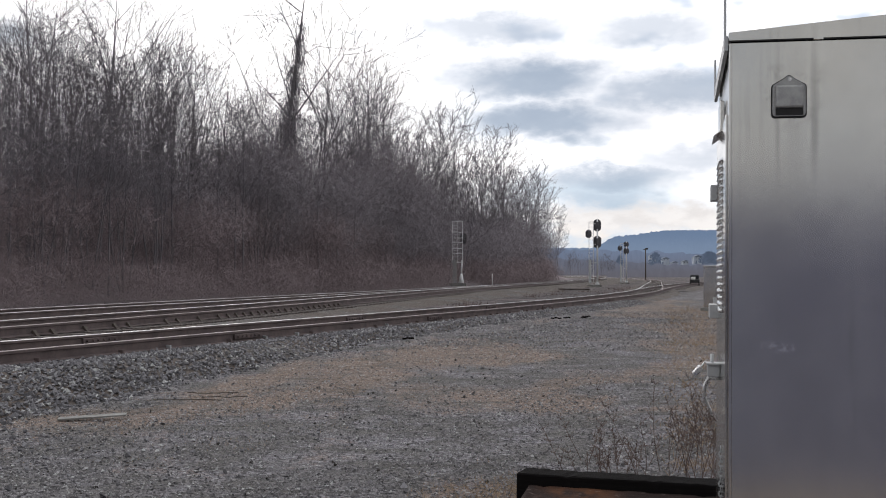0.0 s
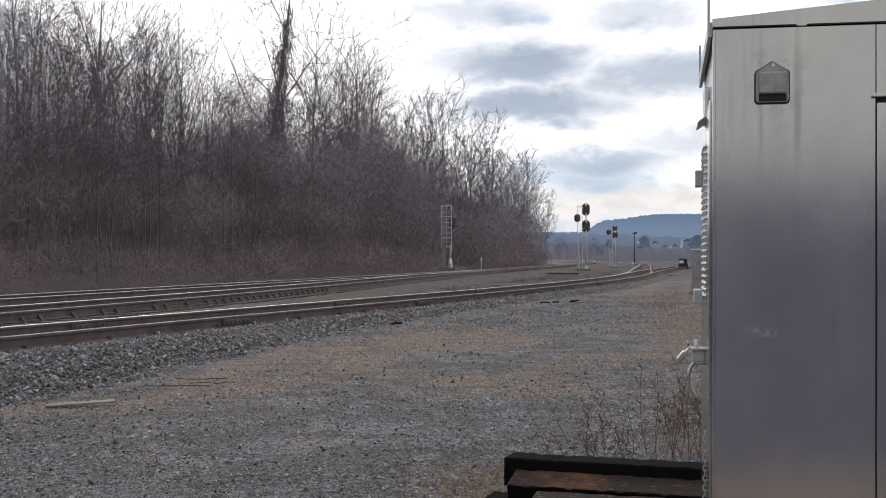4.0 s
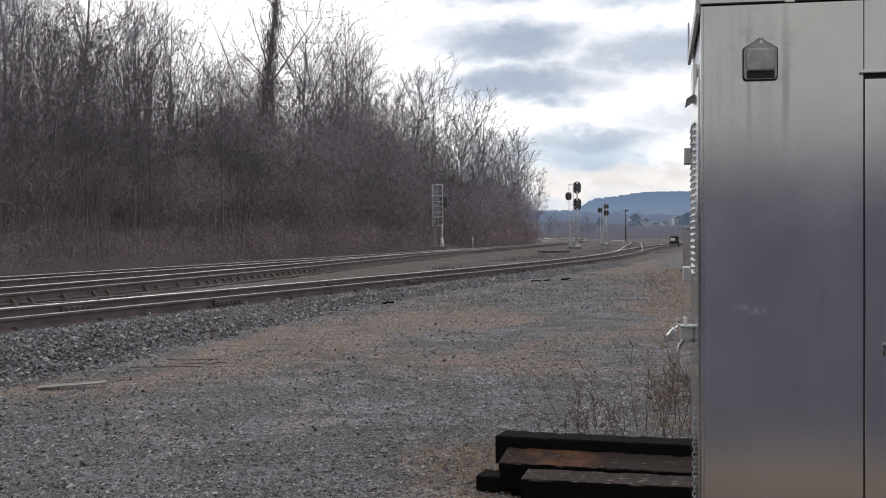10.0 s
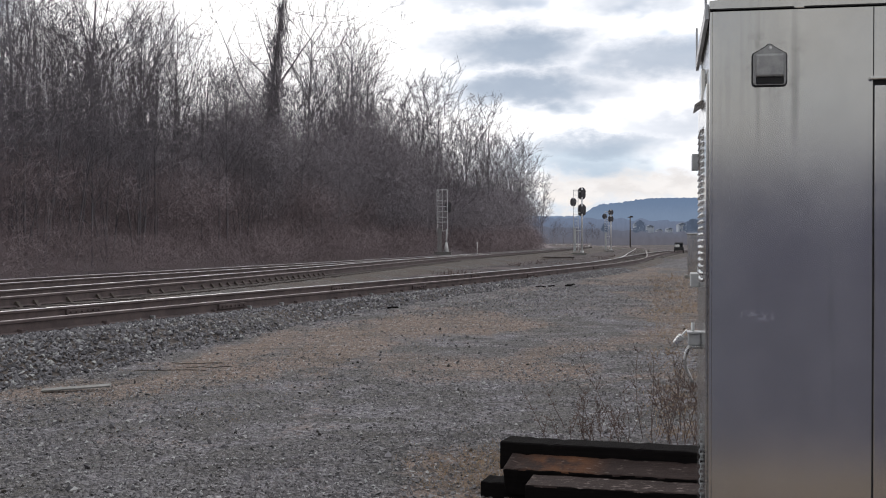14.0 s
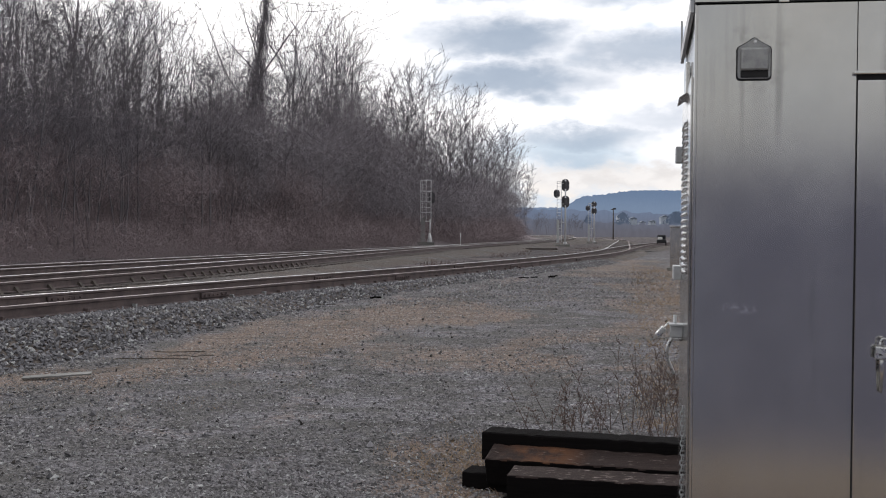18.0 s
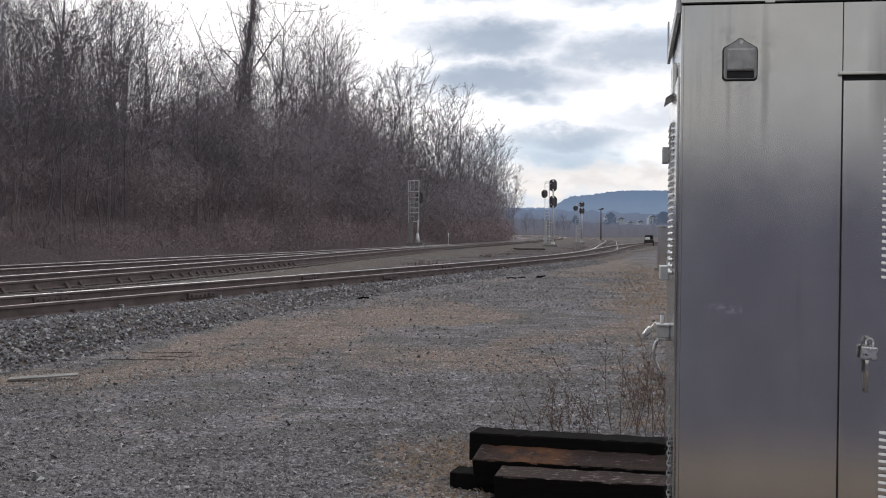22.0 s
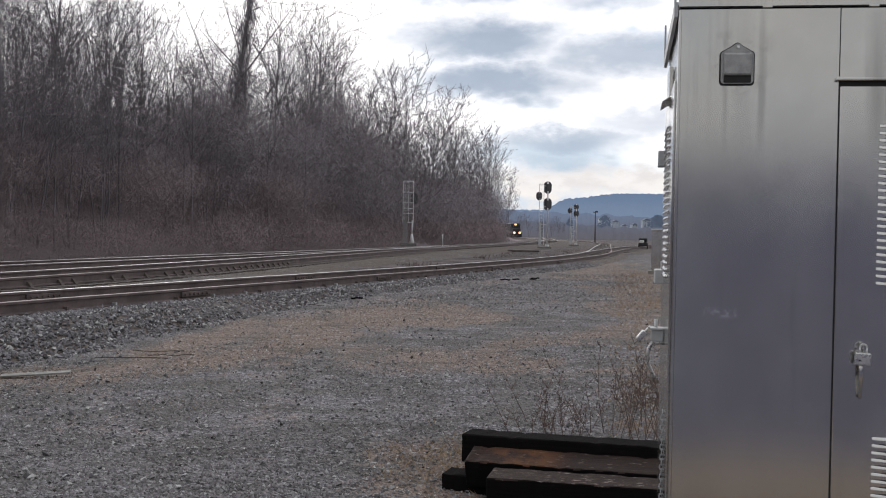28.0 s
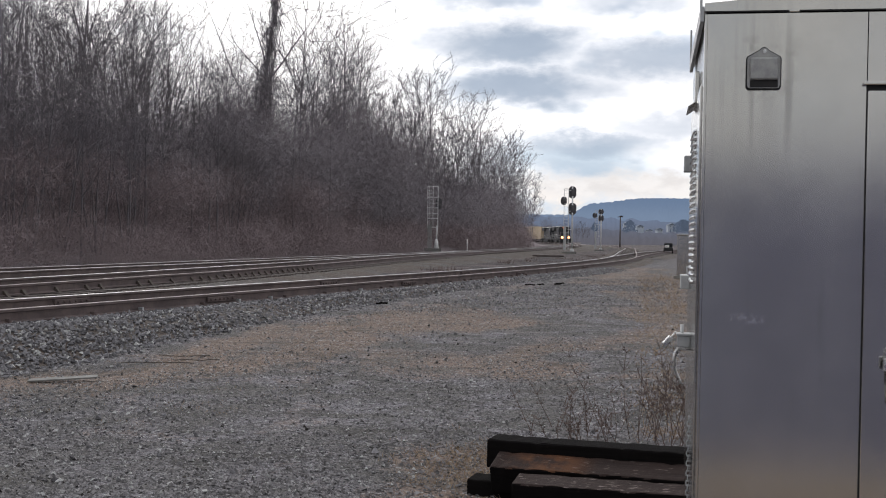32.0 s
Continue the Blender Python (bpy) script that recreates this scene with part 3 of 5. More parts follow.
def bed(name, line, outline, y0, y1, label):
    v, f, m = sweep(line, 0.0, 0.0, outline, y0, y1, closed=False)
    v = [(x, y, z + 0.03 * noise.noise(Vector((x * 1.3, y * 1.3, 0)))) for x, y, z in v]
    return tagged(raw(name, v, f, "ballast_bed", smooth=True), label, "ballast", kind="structure")


def ballast_bed_mat(w):
    v = w.n("ShaderNodeTexVoronoi", {"Vector": w.pos, "Scale": 19.0, "Randomness": 1.0})
    tone = w.n("ShaderNodeSeparateColor", (v.outputs["Color"],)).outputs[0]
    big = w.noise(w.pos, 0.5, 4, 0.6)
    c = w.mix(tone, (0.05, 0.05, 0.052), (0.19, 0.185, 0.18))
    c = w.mix(w.ramp(tone, 0.94, 0.98), c, (0.36, 0.35, 0.34))
    c = w.mix(w.ramp(big, 0.35, 0.6, 0.25, 0.75), c, (0.105, 0.078, 0.062))
    put(w, Base_Color=c, Roughness=0.92, Specular_IOR_Level=0.2)
    bump(w, w.ramp(v.outputs["Distance"], 0.6, 0.0), 0.9, 0.03)


M["ballast_bed"] = material("ballast_mass", ballast_bed_mat)
bed("ballast_siding", SIDING, [(2.5, -0.25), (2.1, -0.03), (0.80, 0.372), (0.3, 0.365), (-0.7, 0.35), (-2.2, 0.37), (-3.6, 0.18)], -60, 520, "grey crushed-stone ballast under the siding")
bed("ballast_main", MAIN, [(2.2, 0.16), (0.7, 0.43), (-0.7, 0.44), (-2.4, 0.43), (-4.5, 0.44), (-6.2, 0.43), (-7.9, 0.16)], -60, 700, "grey crushed-stone ballast under the double main track")


def rail_thing(name, line, s, z, y0, y1, label, dull=0.0):
    t = thing(name, Matrix(), label, "railway track", "railway tracks", "structure")
    for k in (0.0, GAUGE):
        side = (lambda y, k=k: s(y) + k) if callable(s) else s + k
        v, f, m = sweep(line, side, z, RAIL, y0, y1)
        idx = [1 if (i % 14) in (6, 7, 8) and i < len(f) - 2 else 0 for i in range(len(f))]
        # near heads get the duller colour: at their angle no glint shows
        raw("rail", v, f, ("rust", "no_glint_head" if k == 0 and y1 < 500 else "polish"), t, index=idx)
    return t


def tie_mesh():
    bm = B()
    box(bm, -1.3, 1.3, -0.115, 0.115, -0.17, 0.0, 0.012)
    me = bpy.data.meshes.new("tie")
    bm.to_mesh(me)
    bm.free()
    me.materials.append(M["oldtie"])
    return me


TIE = tie_mesh()


def add_ties(track, line, s, z, y0, y1, y_far):
    rnd = random.Random(5)
    y, verts, faces = y0, [], []
    while y < y_far:
        h = float(line.h(y))
        c = line.at(y, (s(y) if callable(s) else s) + GAUGE / 2, z - 0.183)
        if y < y1:
            ob = new("tie", TIE)
            ob.parent = track
            ob.matrix_basis = pose(c.x, c.y, c.z, 0, 0, -math.degrees(h) + rnd.uniform(-1.2, 1.2))
        else:
            q = Matrix.Rotation(-h, 3, "Z")
            k = len(verts)
            for dx, dy, dz in ((-1.3, -0.11, 0), (1.3, -0.11, 0), (1.3, 0.11, 0), (-1.3, 0.11, 0), (-1.3, -0.11, -0.15), (1.3, -0.11, -0.15), (1.3, 0.11, -0.15), (-1.3, 0.11, -0.15)):
                verts.append(c + q @ Vector((dx, dy, dz)))
            faces += [tuple(k + i for i in f) for f in ((0, 1, 2, 3), (5, 4, 7, 6), (4, 5, 1, 0), (5, 6, 2, 1), (6, 7, 3, 2), (7, 4, 0, 3))]
        y += 0.53 * math.cos(h)
    if verts:
        tagged(raw("ties", verts, faces, "oldtie", track), kind="stuff")


siding = rail_thing("siding_track", SIDING, 0.0, Z_SIDING, -60, 480, "rusty-sided jointed rails of a curving siding on timber ties")
main_near = rail_thing("main_track", MAIN, near_side, Z_MAIN + 0.003, -60, 88, "main track with worn bright rail heads that joins the next at a turnout")
main_far = rail_thing("main_track", MAIN, far_side, Z_MAIN, -60, 900, "main track along the wooded bank, worn bright rail heads")
add_ties(siding, SIDING, 0.0, Z_SIDING, 8, 70, 240)
add_ties(main_near, MAIN, near_side, Z_MAIN, 8, 64, 64)
add_ties(main_far, MAIN, far_side, Z_MAIN - 0.006, 12, 70, 240)

# joint bars, anchors and bolts on the siding's near rails
JOINTS = [(17.6, GAUGE), (19.4, 0.0), (26.2, GAUGE), (27.3, 0.0), (35.4, GAUGE), (36.3, 0.0), (46.0, 0.0)]


def joint_bar(line, y, s, z, parent):
    h = float(line.h(y))
    c = line.at(y, s, z)
    bm = B()
    box(bm, 0.016, 0.052, -0.42, 0.42, -0.135, -0.05, 0.008)
    for k in (-0.34, -0.2, -0.07, 0.07, 0.2, 0.34):
        cyl(bm, (0.05, k, -0.092), (0.082, k, -0.092), 0.02, n=6)
    ob = part("joint_bar", bm, "rust", parent, "bolted rusty joint bar")
    ob.matrix_basis = Matrix.Translation(c) @ Matrix.Rotation(-h, 4, "Z")


for y, s in JOINTS:
    joint_bar(SIDING, y, s, Z_SIDING, siding)


def rail_clip(line, y, s, z, parent, mat):
    h = float(line.h(y))
    c = line.at(y, s, z)
    bm = B()
    box(bm, 0.02, 0.095, -0.02, 0.02, -0.185, -0.12, 0.004)
    ob = part("rail_anchor", bm, mat, parent)
    ob.matrix_basis = Matrix.Translation(c) @ Matrix.Rotation(-h, 4, "Z")


rnd = random.Random(11)
y = 14.6
while y < 40:
    rail_clip(SIDING, y, 0.0, Z_SIDING, siding, "galv" if rnd.random() < 0.35 else "rust")
    y += 0.53 * rnd.choice((1, 2, 2, 3))
# heavy rail braces along the main's near rail, by the turnout
y = 18.0
while y < 37:
    h = float(MAIN.h(y))
    bm = B()
    prism(bm, [(0.02, -0.09), (0.045, -0.09), (0.10, -0.16), (0.13, -0.19), (0.02, -0.19)], 0.09, Matrix.Translation((0, -0.045, 0)))
    ob = part("rail_brace", bm, "wood", main_near)
    ob.matrix_basis = Matrix.Translation(MAIN.at(y, near_side, Z_MAIN)) @ Matrix.Rotation(-h, 4, "Z")
    y += rnd.choice((0.53, 1.06, 1.06, 1.59)) if y < 28 else 0.53

# yard lead that leaves the siding to the right
LEAD = Line(66.0, float(SIDING.x(66.0)), (-140, 66, 90, 120, 170, 1100), (13, math.degrees(float(SIDING.h(66))), 13.0, 15.0, 17.0, 18), DIP)
lead = rail_thing("yard_lead_track", LEAD, 0.0, Z_SIDING + 0.004, 66.5, 300, "yard lead track branching off the siding")
add_ties(lead, LEAD, 0.0, Z_SIDING, 84, 140, 240)
bed("ballast_lead", LEAD, [(2.0, 0.28), (0.7, 0.33), (-2.2, 0.33), (-3.4, 0.28)], 78, 300, "thin ballast under the yard lead")


# ---- loose stone ----
def stones(name, points, sizes, mat, label, category, flat=False):
    rs = np.random.RandomState(3)
    base = np.array([(-0.5, 0, 0), (0.5, 0, 0), (0, -0.5, 0), (0, 0.5, 0), (0, 0, -0.45), (0, 0, 0.45)], float)
    f = np.array([(0, 2, 5), (2, 1, 5), (1, 3, 5), (3, 0, 5), (2, 0, 4), (1, 2, 4), (3, 1, 4), (0, 3, 4)])
    if flat:
        f = f[:4]
    n = len(points)
    v = base[None] + rs.uniform(-0.2, 0.2, (n, 6, 3))
    v *= (sizes[:, None] * rs.uniform(0.65, 1.3, (n, 3)))[:, None, :]
    a, b = rs.uniform(0, 6.28, n), rs.uniform(-0.7, 0.7, n)
    ca, sa, cb, sb = np.cos(a), np.sin(a), np.cos(b), np.sin(b)
    x, y, z = v[..., 0], v[..., 1], v[..., 2]
    y, z = y * cb[:, None] - z * sb[:, None], y * sb[:, None] + z * cb[:, None]
    x, y = x * ca[:, None] - y * sa[:, None], x * sa[:, None] + y * ca[:, None]
    v = np.stack([x, y, z], -1) + points[:, None, :]
    faces = (f[None] + 6 * np.arange(n)[:, None, None]).reshape(-1, 3)
    return tagged(raw(name, v.reshape(-1, 3).tolist(), faces.tolist(), mat), label, category, kind="stuff")


def ballast_stones():
    rs = np.random.RandomState(7)
    n = 34000
    y = 9.0 + 40 * rs.uniform(0, 1, n) ** 1.7
    s = rs.uniform(-2.75, -0.16, n)
    spread = (s < -2.1) & (rs.uniform(0, 1, n) < 0.55)
    y, s = y[~spread], s[~spread]
    h = SIDING.h(y)
    x, yy = SIDING.x(y) - s * np.cos(h), y + s * np.sin(h)
    z = np.interp(-s, [0.2, 0.80, 2.1, 2.5, 2.8], [0.365, 0.372, -0.02, -0.2, -0.25])
    over = ground_z(x, yy) - z
    keep = over < rs.uniform(-0.02, 0.10, len(y))
    x, yy, y, z = x[keep], yy[keep], y[keep], np.maximum(z, ground_z(x, yy))[keep]
    z = z + rs.uniform(-0.005, 0.02, len(y))
    stones("ballast_stones", np.stack([x, yy, z], -1), rs.uniform(0.034, 0.068, len(y)), "ballast", "loose grey crushed ballast stones on the shoulder", "ballast")
    n = 3000
    y = 9.0 + 24 * rs.uniform(0, 1, n) ** 1.6
    s = -2.3 - rs.exponential(0.85, n)
    h = SIDING.h(y)
    x, yy = SIDING.x(y) - s * np.cos(h), y + s * np.sin(h)
    keep = drift_at(x, yy) < rs.uniform(0.5, 0.85, n)
    x, yy = x[keep], yy[keep]
    sz = rs.uniform(0.02, 0.052, len(x))
    stones("ballast_stones", np.stack([x, yy, ground_z(x, yy) + sz * 0.2], -1), sz, "ballast", "ballast stones strayed from the shoulder into the yard", "ballast")
    n = 420
    y = 6.6 + 24 * rs.uniform(0, 1, n) ** 1.7
    x = rs.uniform(-0.42, 0.27, n) * y
    keep = (SIDING.x(y) - x) < -2.5
    x, y = x[keep], y[keep]
    sz = 0.014 * rs.uniform(0.1, 1, len(x)) ** -0.45 * (0.9 + y / 50)
    stones("soil_clods", np.stack([x, y, ground_z(x, y) + sz * 0.2], -1), sz, "clod", "small dark clods and wood crumbs on the gravel", "clods")
    n = 7000
    y = 12.0 + 40 * rs.uniform(0, 1, n) ** 1.5
    s = rs.uniform(0.2, 3.4, n)
    h = SIDING.h(y)
    x, yy = SIDING.x(y) - s * np.cos(h), y + s * np.sin(h)
    z = np.interp(s, [0, 2.2, 3.6], [0.34, 0.34, 0.2]) + rs.uniform(-0.005, 0.015, n)
    stones("ballast_stones", np.stack([x, yy, z], -1), rs.uniform(0.035, 0.07, n), "ballast", "dirty crushed ballast between the rails", "ballast")
    n = 110000
    y = 6.4 + 30 * rs.uniform(0, 1, n) ** 1.9
    u = rs.uniform(-0.44, 0.27, n)
    x = u * y
    keep = (SIDING.x(y) - x) < -1.6
    x, y = x[keep], y[keep]
    clump = np.sin(x * 2.1 + 1.3 * np.sin(y * 0.9)) * np.cos(y * 1.4 + 1.1 * np.sin(x * 1.3)) * 0.5
    keep = clump > rs.uniform(-0.9, 0.6, len(x))
    x, y = x[keep], y[keep]
    thin = np.exp(-((y - 16.5 - 0.35 * x) / 3.2) ** 2) * 0.75
    keep = rs.uniform(0, 1, len(x)) > thin
    x, y = x[keep], y[keep]
    sz = 0.0125 * rs.uniform(0.12, 1, len(x)) ** -0.5 * (0.85 + y / 40)
    stones("yard_stones", np.stack([x, y, ground_z(x, y) + sz * 0.15], -1), sz, "pebble", "scattered grey gravel stones of the yard", "gravel", flat=True)


ballast_stones()


# ---- the equipment case ----
CASE = pose(0.853, 3.80, 0.0, 0, 0.38, -10.6)
CW, CD, CZ0, CZ1 = 1.22, 1.16, 0.10, 2.255
case = thing("equipment_cabinet", CASE, "tall brushed-aluminium trackside equipment cabinet, weathered and streaked", "cabinet")


def louvre_mesh(width):
    """A pressed louvre: a blade that bulges out, with rounded ends."""
    bm = B()
    rows = []
    n = 9
    for i in range(n):
        u = i / (n - 1)
        k = min(1.0, math.sin(math.pi * min(u, 1 - u) / 0.12 / 2) if min(u, 1 - u) < 0.12 else 1.0)
        x = u * width
        rows.append([bm.verts.new((x, -0.0005 - 0.011 * k * d, dz)) for d, dz in ((0.0, 0.0085), (0.45, 0.0060), (0.85, 0.0), (1.0, -0.0050 * k), (0.55, -0.0062 * k), (0.0, -0.0066 * k))])
    for a, b in zip(rows, rows[1:]):
        for j in range(5):
            bm.faces.new((a[j], b[j], b[j + 1], a[j + 1])).smooth = True
    me = bpy.data.meshes.new("louvre")
    bm.to_mesh(me)
    bm.free()
    me.materials.append(M["alu"])
    return me


def padlock(parent, m):
    bm = B()
    box(bm, -0.025, 0.025, -0.011, 0.011, -0.041, 0.0, 0.004)
    lock = part("padlock", bm, "steel", parent, "brushed steel padlock")
    bm = B()
    pts = [(-0.011, 0, -0.004), (-0.011, 0, 0.016), (-0.0095, 0, 0.021), (-0.0055, 0, 0.0255), (0, 0, 0.027), (0.0055, 0, 0.0255), (0.0095, 0, 0.021), (0.011, 0, 0.016), (0.011, 0, -0.004)]
    tube(bm, pts, 0.0033, 8)
    part("shackle", bm, "steel", lock)
    bm = B()
    box(bm, -0.013, -0.006, -0.0118, -0.0112, -0.027, -0.022)
    part("maker_mark", bm, "dark", lock)
    lock.matrix_basis = m
    return lock


def pipe(bm, pts, radii, n=10):
    """A bent bar that stays in the y-z plane."""
    rings = []
    for k, (p, r) in enumerate(zip(pts, radii)):
        t = (pts[min(k + 1, len(pts) - 1)] - pts[max(k - 1, 0)]).normalized()
        a, b = Vector((1, 0, 0)), t.cross(Vector((1, 0, 0)))
        rings.append([bm.verts.new(p + (a * math.cos(q) + b * math.sin(q)) * r) for q in (2 * math.pi * i / n for i in range(n))])
    for a, b in zip(rings, rings[1:]):
        for i in range(n):
            bm.faces.new((a[i], a[(i + 1) % n], b[(i + 1) % n], b[i])).smooth = True
    bm.faces.new(rings[0][::-1])
    bm.faces.new(rings[-1])


def lever_handle(parent, m, length, thick=1.0, mat="galv"):
    bm = B()
    cyl(bm, (0, 0, 0), (0, -0.045, 0), 0.014 * thick, n=12)
    pts, radii = [], []
    for k in range(15):
        u = k / 14
        pts.append(Vector((0.0, -0.040 - 0.032 * math.sin(math.pi * min(1.0, u * 1.05)) * (1 - 0.35 * u), 0.014 - length * u)))
        radii.append((0.0135 - 0.005 * u) * thick)
    pipe(bm, pts, radii)
    ob = part("door_handle", bm, mat, parent, "curved metal lever handle")
    ob.matrix_basis = m
    return ob


def build_case():
    peak = 0.052
    bm = B()
    box(bm, 0, CW, 0, CD, CZ0, CZ1, 0.006)
    body = part("body", bm, "alu", case)
    for dx in (0.06, CW - 0.14):
        for dy in (0.06, CD - 0.14):
            bm = B()
            box(bm, dx, dx + 0.08, dy, dy + 0.08, -0.12, CZ0, 0.004)
            part("base_leg", bm, "galv", case)
    # gabled roof cap with a folded rim
    bm = B()
    o = 0.006
    z0 = CZ1 + 0.003
    prism(bm, [(-o, z0), (CW + o, z0), (CW + o, z0 + 0.026), (CW / 2, z0 + 0.026 + peak), (-o, z0 + 0.026)], CD + 2 * o + 0.05, Matrix.Translation((0, -o, 0)))
    part("roof", bm, "alu", case)
    bm = B()
    box(bm, -0.004, CW + 0.004, -0.0062, -0.0005, CZ1 - 0.001, CZ1 + 0.0022)
    part("roof_seam", bm, "dark", case)
    for i in range(3):
        bm = B()
        box(bm, 0.26 + i * 0.33, 0.292 + i * 0.33, -0.009, -0.002, CZ1 - 0.004, CZ1 + 0.003, 0.002)
        part("seam_clip", bm, "alu", case)
    # panel joint over the door and the drip strip
    bm = B()
    box(bm, 0.504, 0.5068, -0.0020, 0.002, 2.03, CZ1 - 0.004)
    part("panel_joint", bm, "dark", case)
    bm = B()
    box(bm, 0.492, CW - 0.03, -0.022, -0.0005, 2.013, 2.026, 0.004)
    part("drip_strip", bm, "alu", case, "folded aluminium drip strip over the door")
    # front door in its dark gap
    bm = B()
    box(bm, 0.5035, CW - 0.038, -0.0022, 0.002, 0.165, 2.016)
    part("door_gap", bm, "dark", case)
    bm = B()
    box(bm, 0.5075, CW - 0.042, -0.010, -0.0005, 0.17, 1.997, 0.003)
    door = part("door", bm, "alu", case, "louvred aluminium door, padlocked")
    lv = louvre_mesh(0.36)
    for z_top, count in ((1.867, 23), (0.868, 26)):
        for i in range(count):
            ob = new("louvre", lv)
            ob.parent = door
            ob.matrix_basis = pose(0.630, -0.0132, z_top - 0.0228 * i)
    lever_handle(door, pose(0.587, -0.010, 1.128) @ Matrix.Diagonal((1, 0.45, 1, 1)), 0.142, 0.62, "alu")
    bm = B()
    box(bm, 0.582, 0.597, -0.013, -0.010, 1.152, 1.180, 0.001)
    box(bm, 0.588, 0.593, -0.040, -0.010, 1.160, 1.176, 0.002)
    part("hasp", bm, "alu", door)
    padlock(door, pose(0.591, -0.044, 1.148, 0, 4, 0))
    # vent cover with its gasket
    vx, vz = 0.130, 2.007
    ol = [(0.010, 0), (0.106, 0), (0.113, 0.003), (0.117, 0.011), (0.117, 0.100), (0.114, 0.108), (0.074, 0.130), (0.066, 0.137), (0.058, 0.139), (0.050, 0.137), (0.042, 0.130), (0.002, 0.108), (-0.001, 0.100), (-0.001, 0.011), (0.003, 0.003)]
    bm = B()
    prism(bm, [(x + vx, z + vz) for x, z in ol], 0.006, Matrix.Translation((0, -0.0065, 0)))
    vent = part("vent_gasket", bm, "dark", case, "black stained gasket round the vent")
    inner = [((x - 0.058) * 0.93 + 0.058, (z - 0.066) * 0.94 + 0.067) for x, z in ol]
    bm = B()
    prism(bm, [(x + vx, z + vz) for x, z in inner], 0.006, Matrix.Translation((0, -0.0125, 0)))
    part("vent_plate", bm, "galv_dull", vent)
    bm = B()
    box(bm, vx + 0.012, vx + 0.106, -0.028, -0.0125, vz + 0.030, vz + 0.104, 0.007)
    part("vent_cover", bm, "galv_dull", vent)
    bm = B()
    box(bm, vx + 0.013, vx + 0.105, -0.017, -0.0126, vz + 0.008, vz + 0.031, 0.002)
    part("vent_slot", bm, "dark", vent)
    bm = B()
    cyl(bm, (vx + 0.060, -0.018, vz + 0.124), (vx + 0.060, -0.012, vz + 0.124), 0.006, n=12)
    part("vent_screw", bm, "steel", vent)
    vent.matrix_basis = Matrix.Translation((0.0062, 0, -0.0068)) @ Matrix.Diagonal((0.945, 1, 1, 1))
    # corner trim, side door and its fittings
    side = Matrix.Rotation(radians(-90), 4, "Z")
    S = Matrix.Translation((0, CD, 0)) @ side  # x runs from the back to the front, -y points out
    bm = B()
    box(bm, 0.10, CD - 0.10, -0.012, -0.0005, 0.17, 2.03, 0.004)
    sdoor = part("side_door", bm, "alu", case, "louvred aluminium side door")
    sdoor.matrix_basis = S
    slv = louvre_mesh(0.42)
    for i in range(24):
        ob = new("louvre", slv)
        ob.parent = sdoor
        ob.matrix_basis = pose(0.36, -0.0122, 1.905 - 0.0238 * i)
    bm = B()
    box(bm, 0.53, 0.575, -0.060, -0.012, 1.105, 1.150, 0.004)
    box(bm, 0.51, 0.59, -0.064, -0.012, 1.150, 1.158, 0.002)
    cyl(bm, (0.552, -0.042, 1.10), (0.552, -0.042, 1.19), 0.007, n=10)
    part("hasp", bm, "galv", sdoor)
    lever_handle(sdoor, pose(0.552, -0.004, 1.10), 0.15, 0.62, "steel")
    padlock(sdoor, pose(0.54, -0.082, 1.140, -40, 0, 0))
    bm = B()
    box(bm, 0.44, 0.72, -0.048, -0.002, 0, 0.005, 0.002, pose(0, 0, 2.022, 34, 0, 0))
    part("rain_hood", bm, "alu", case, "angled rain hood on the side").matrix_basis = S
    bm = B()
    box(bm, 0.48, 0.70, -0.018, -0.002, 2.02, 2.13, 0.003)
    part("vent_box", bm, "alu", case).matrix_basis = S
    bm = B()
    box(bm, 0.15, 0.24, -0.040, -0.012, 1.79, 1.855, 0.003)
    part("hinge_block", bm, "galv", sdoor)
    bm = B()
    box(bm, 0.12, 0.30, -0.045, -0.012, 1.315, 1.37, 0.003)
    part("hinge_block", bm, "galv", sdoor)
    for yy, z0, z1 in ((0.03, 2.24, 2.40), (CD - 0.02, 2.24, 2.40)):
        bm = B()
        box(bm, yy - 0.012, yy + 0.012, -0.021, -0.013, z0, z1, 0.002)
        part("roof_strap", bm, "galv", case).matrix_basis = S
    bm = B()
    box(bm, -0.005, 0.004, -0.003, 0.03, CZ0, CZ1 - 0.006, 0.0025)
    part("corner_trim", bm, "alu", case)
    bm = B()
    box(bm, 0.0, CD, -0.020, -0.007, CZ1 - 0.03, CZ1 + 0.02, 0.002)
    part("eave_trim", bm, "galv", case).matrix_basis = S
    # chain that hangs down the side
    bm = B()
    z = 0.86
    k = 0
    while z > 0.25:
        a = 0.006
        ring = [(a * math.cos(q), 0.012 * math.sin(q)) for q in (2 * math.pi * i / 8 for i in range(9))]
        pts = [((x, 0, z + dz) if k % 2 else (0, x, z + dz)) for x, dz in ring]
        tube(bm, [(p[0] - 0.016, p[1] + 0.42, p[2]) for p in pts], 0.0022, 5)
        z -= 0.018
        k += 1
    part("chain", bm, "galv", case, "hanging galvanised chain")


build_case()


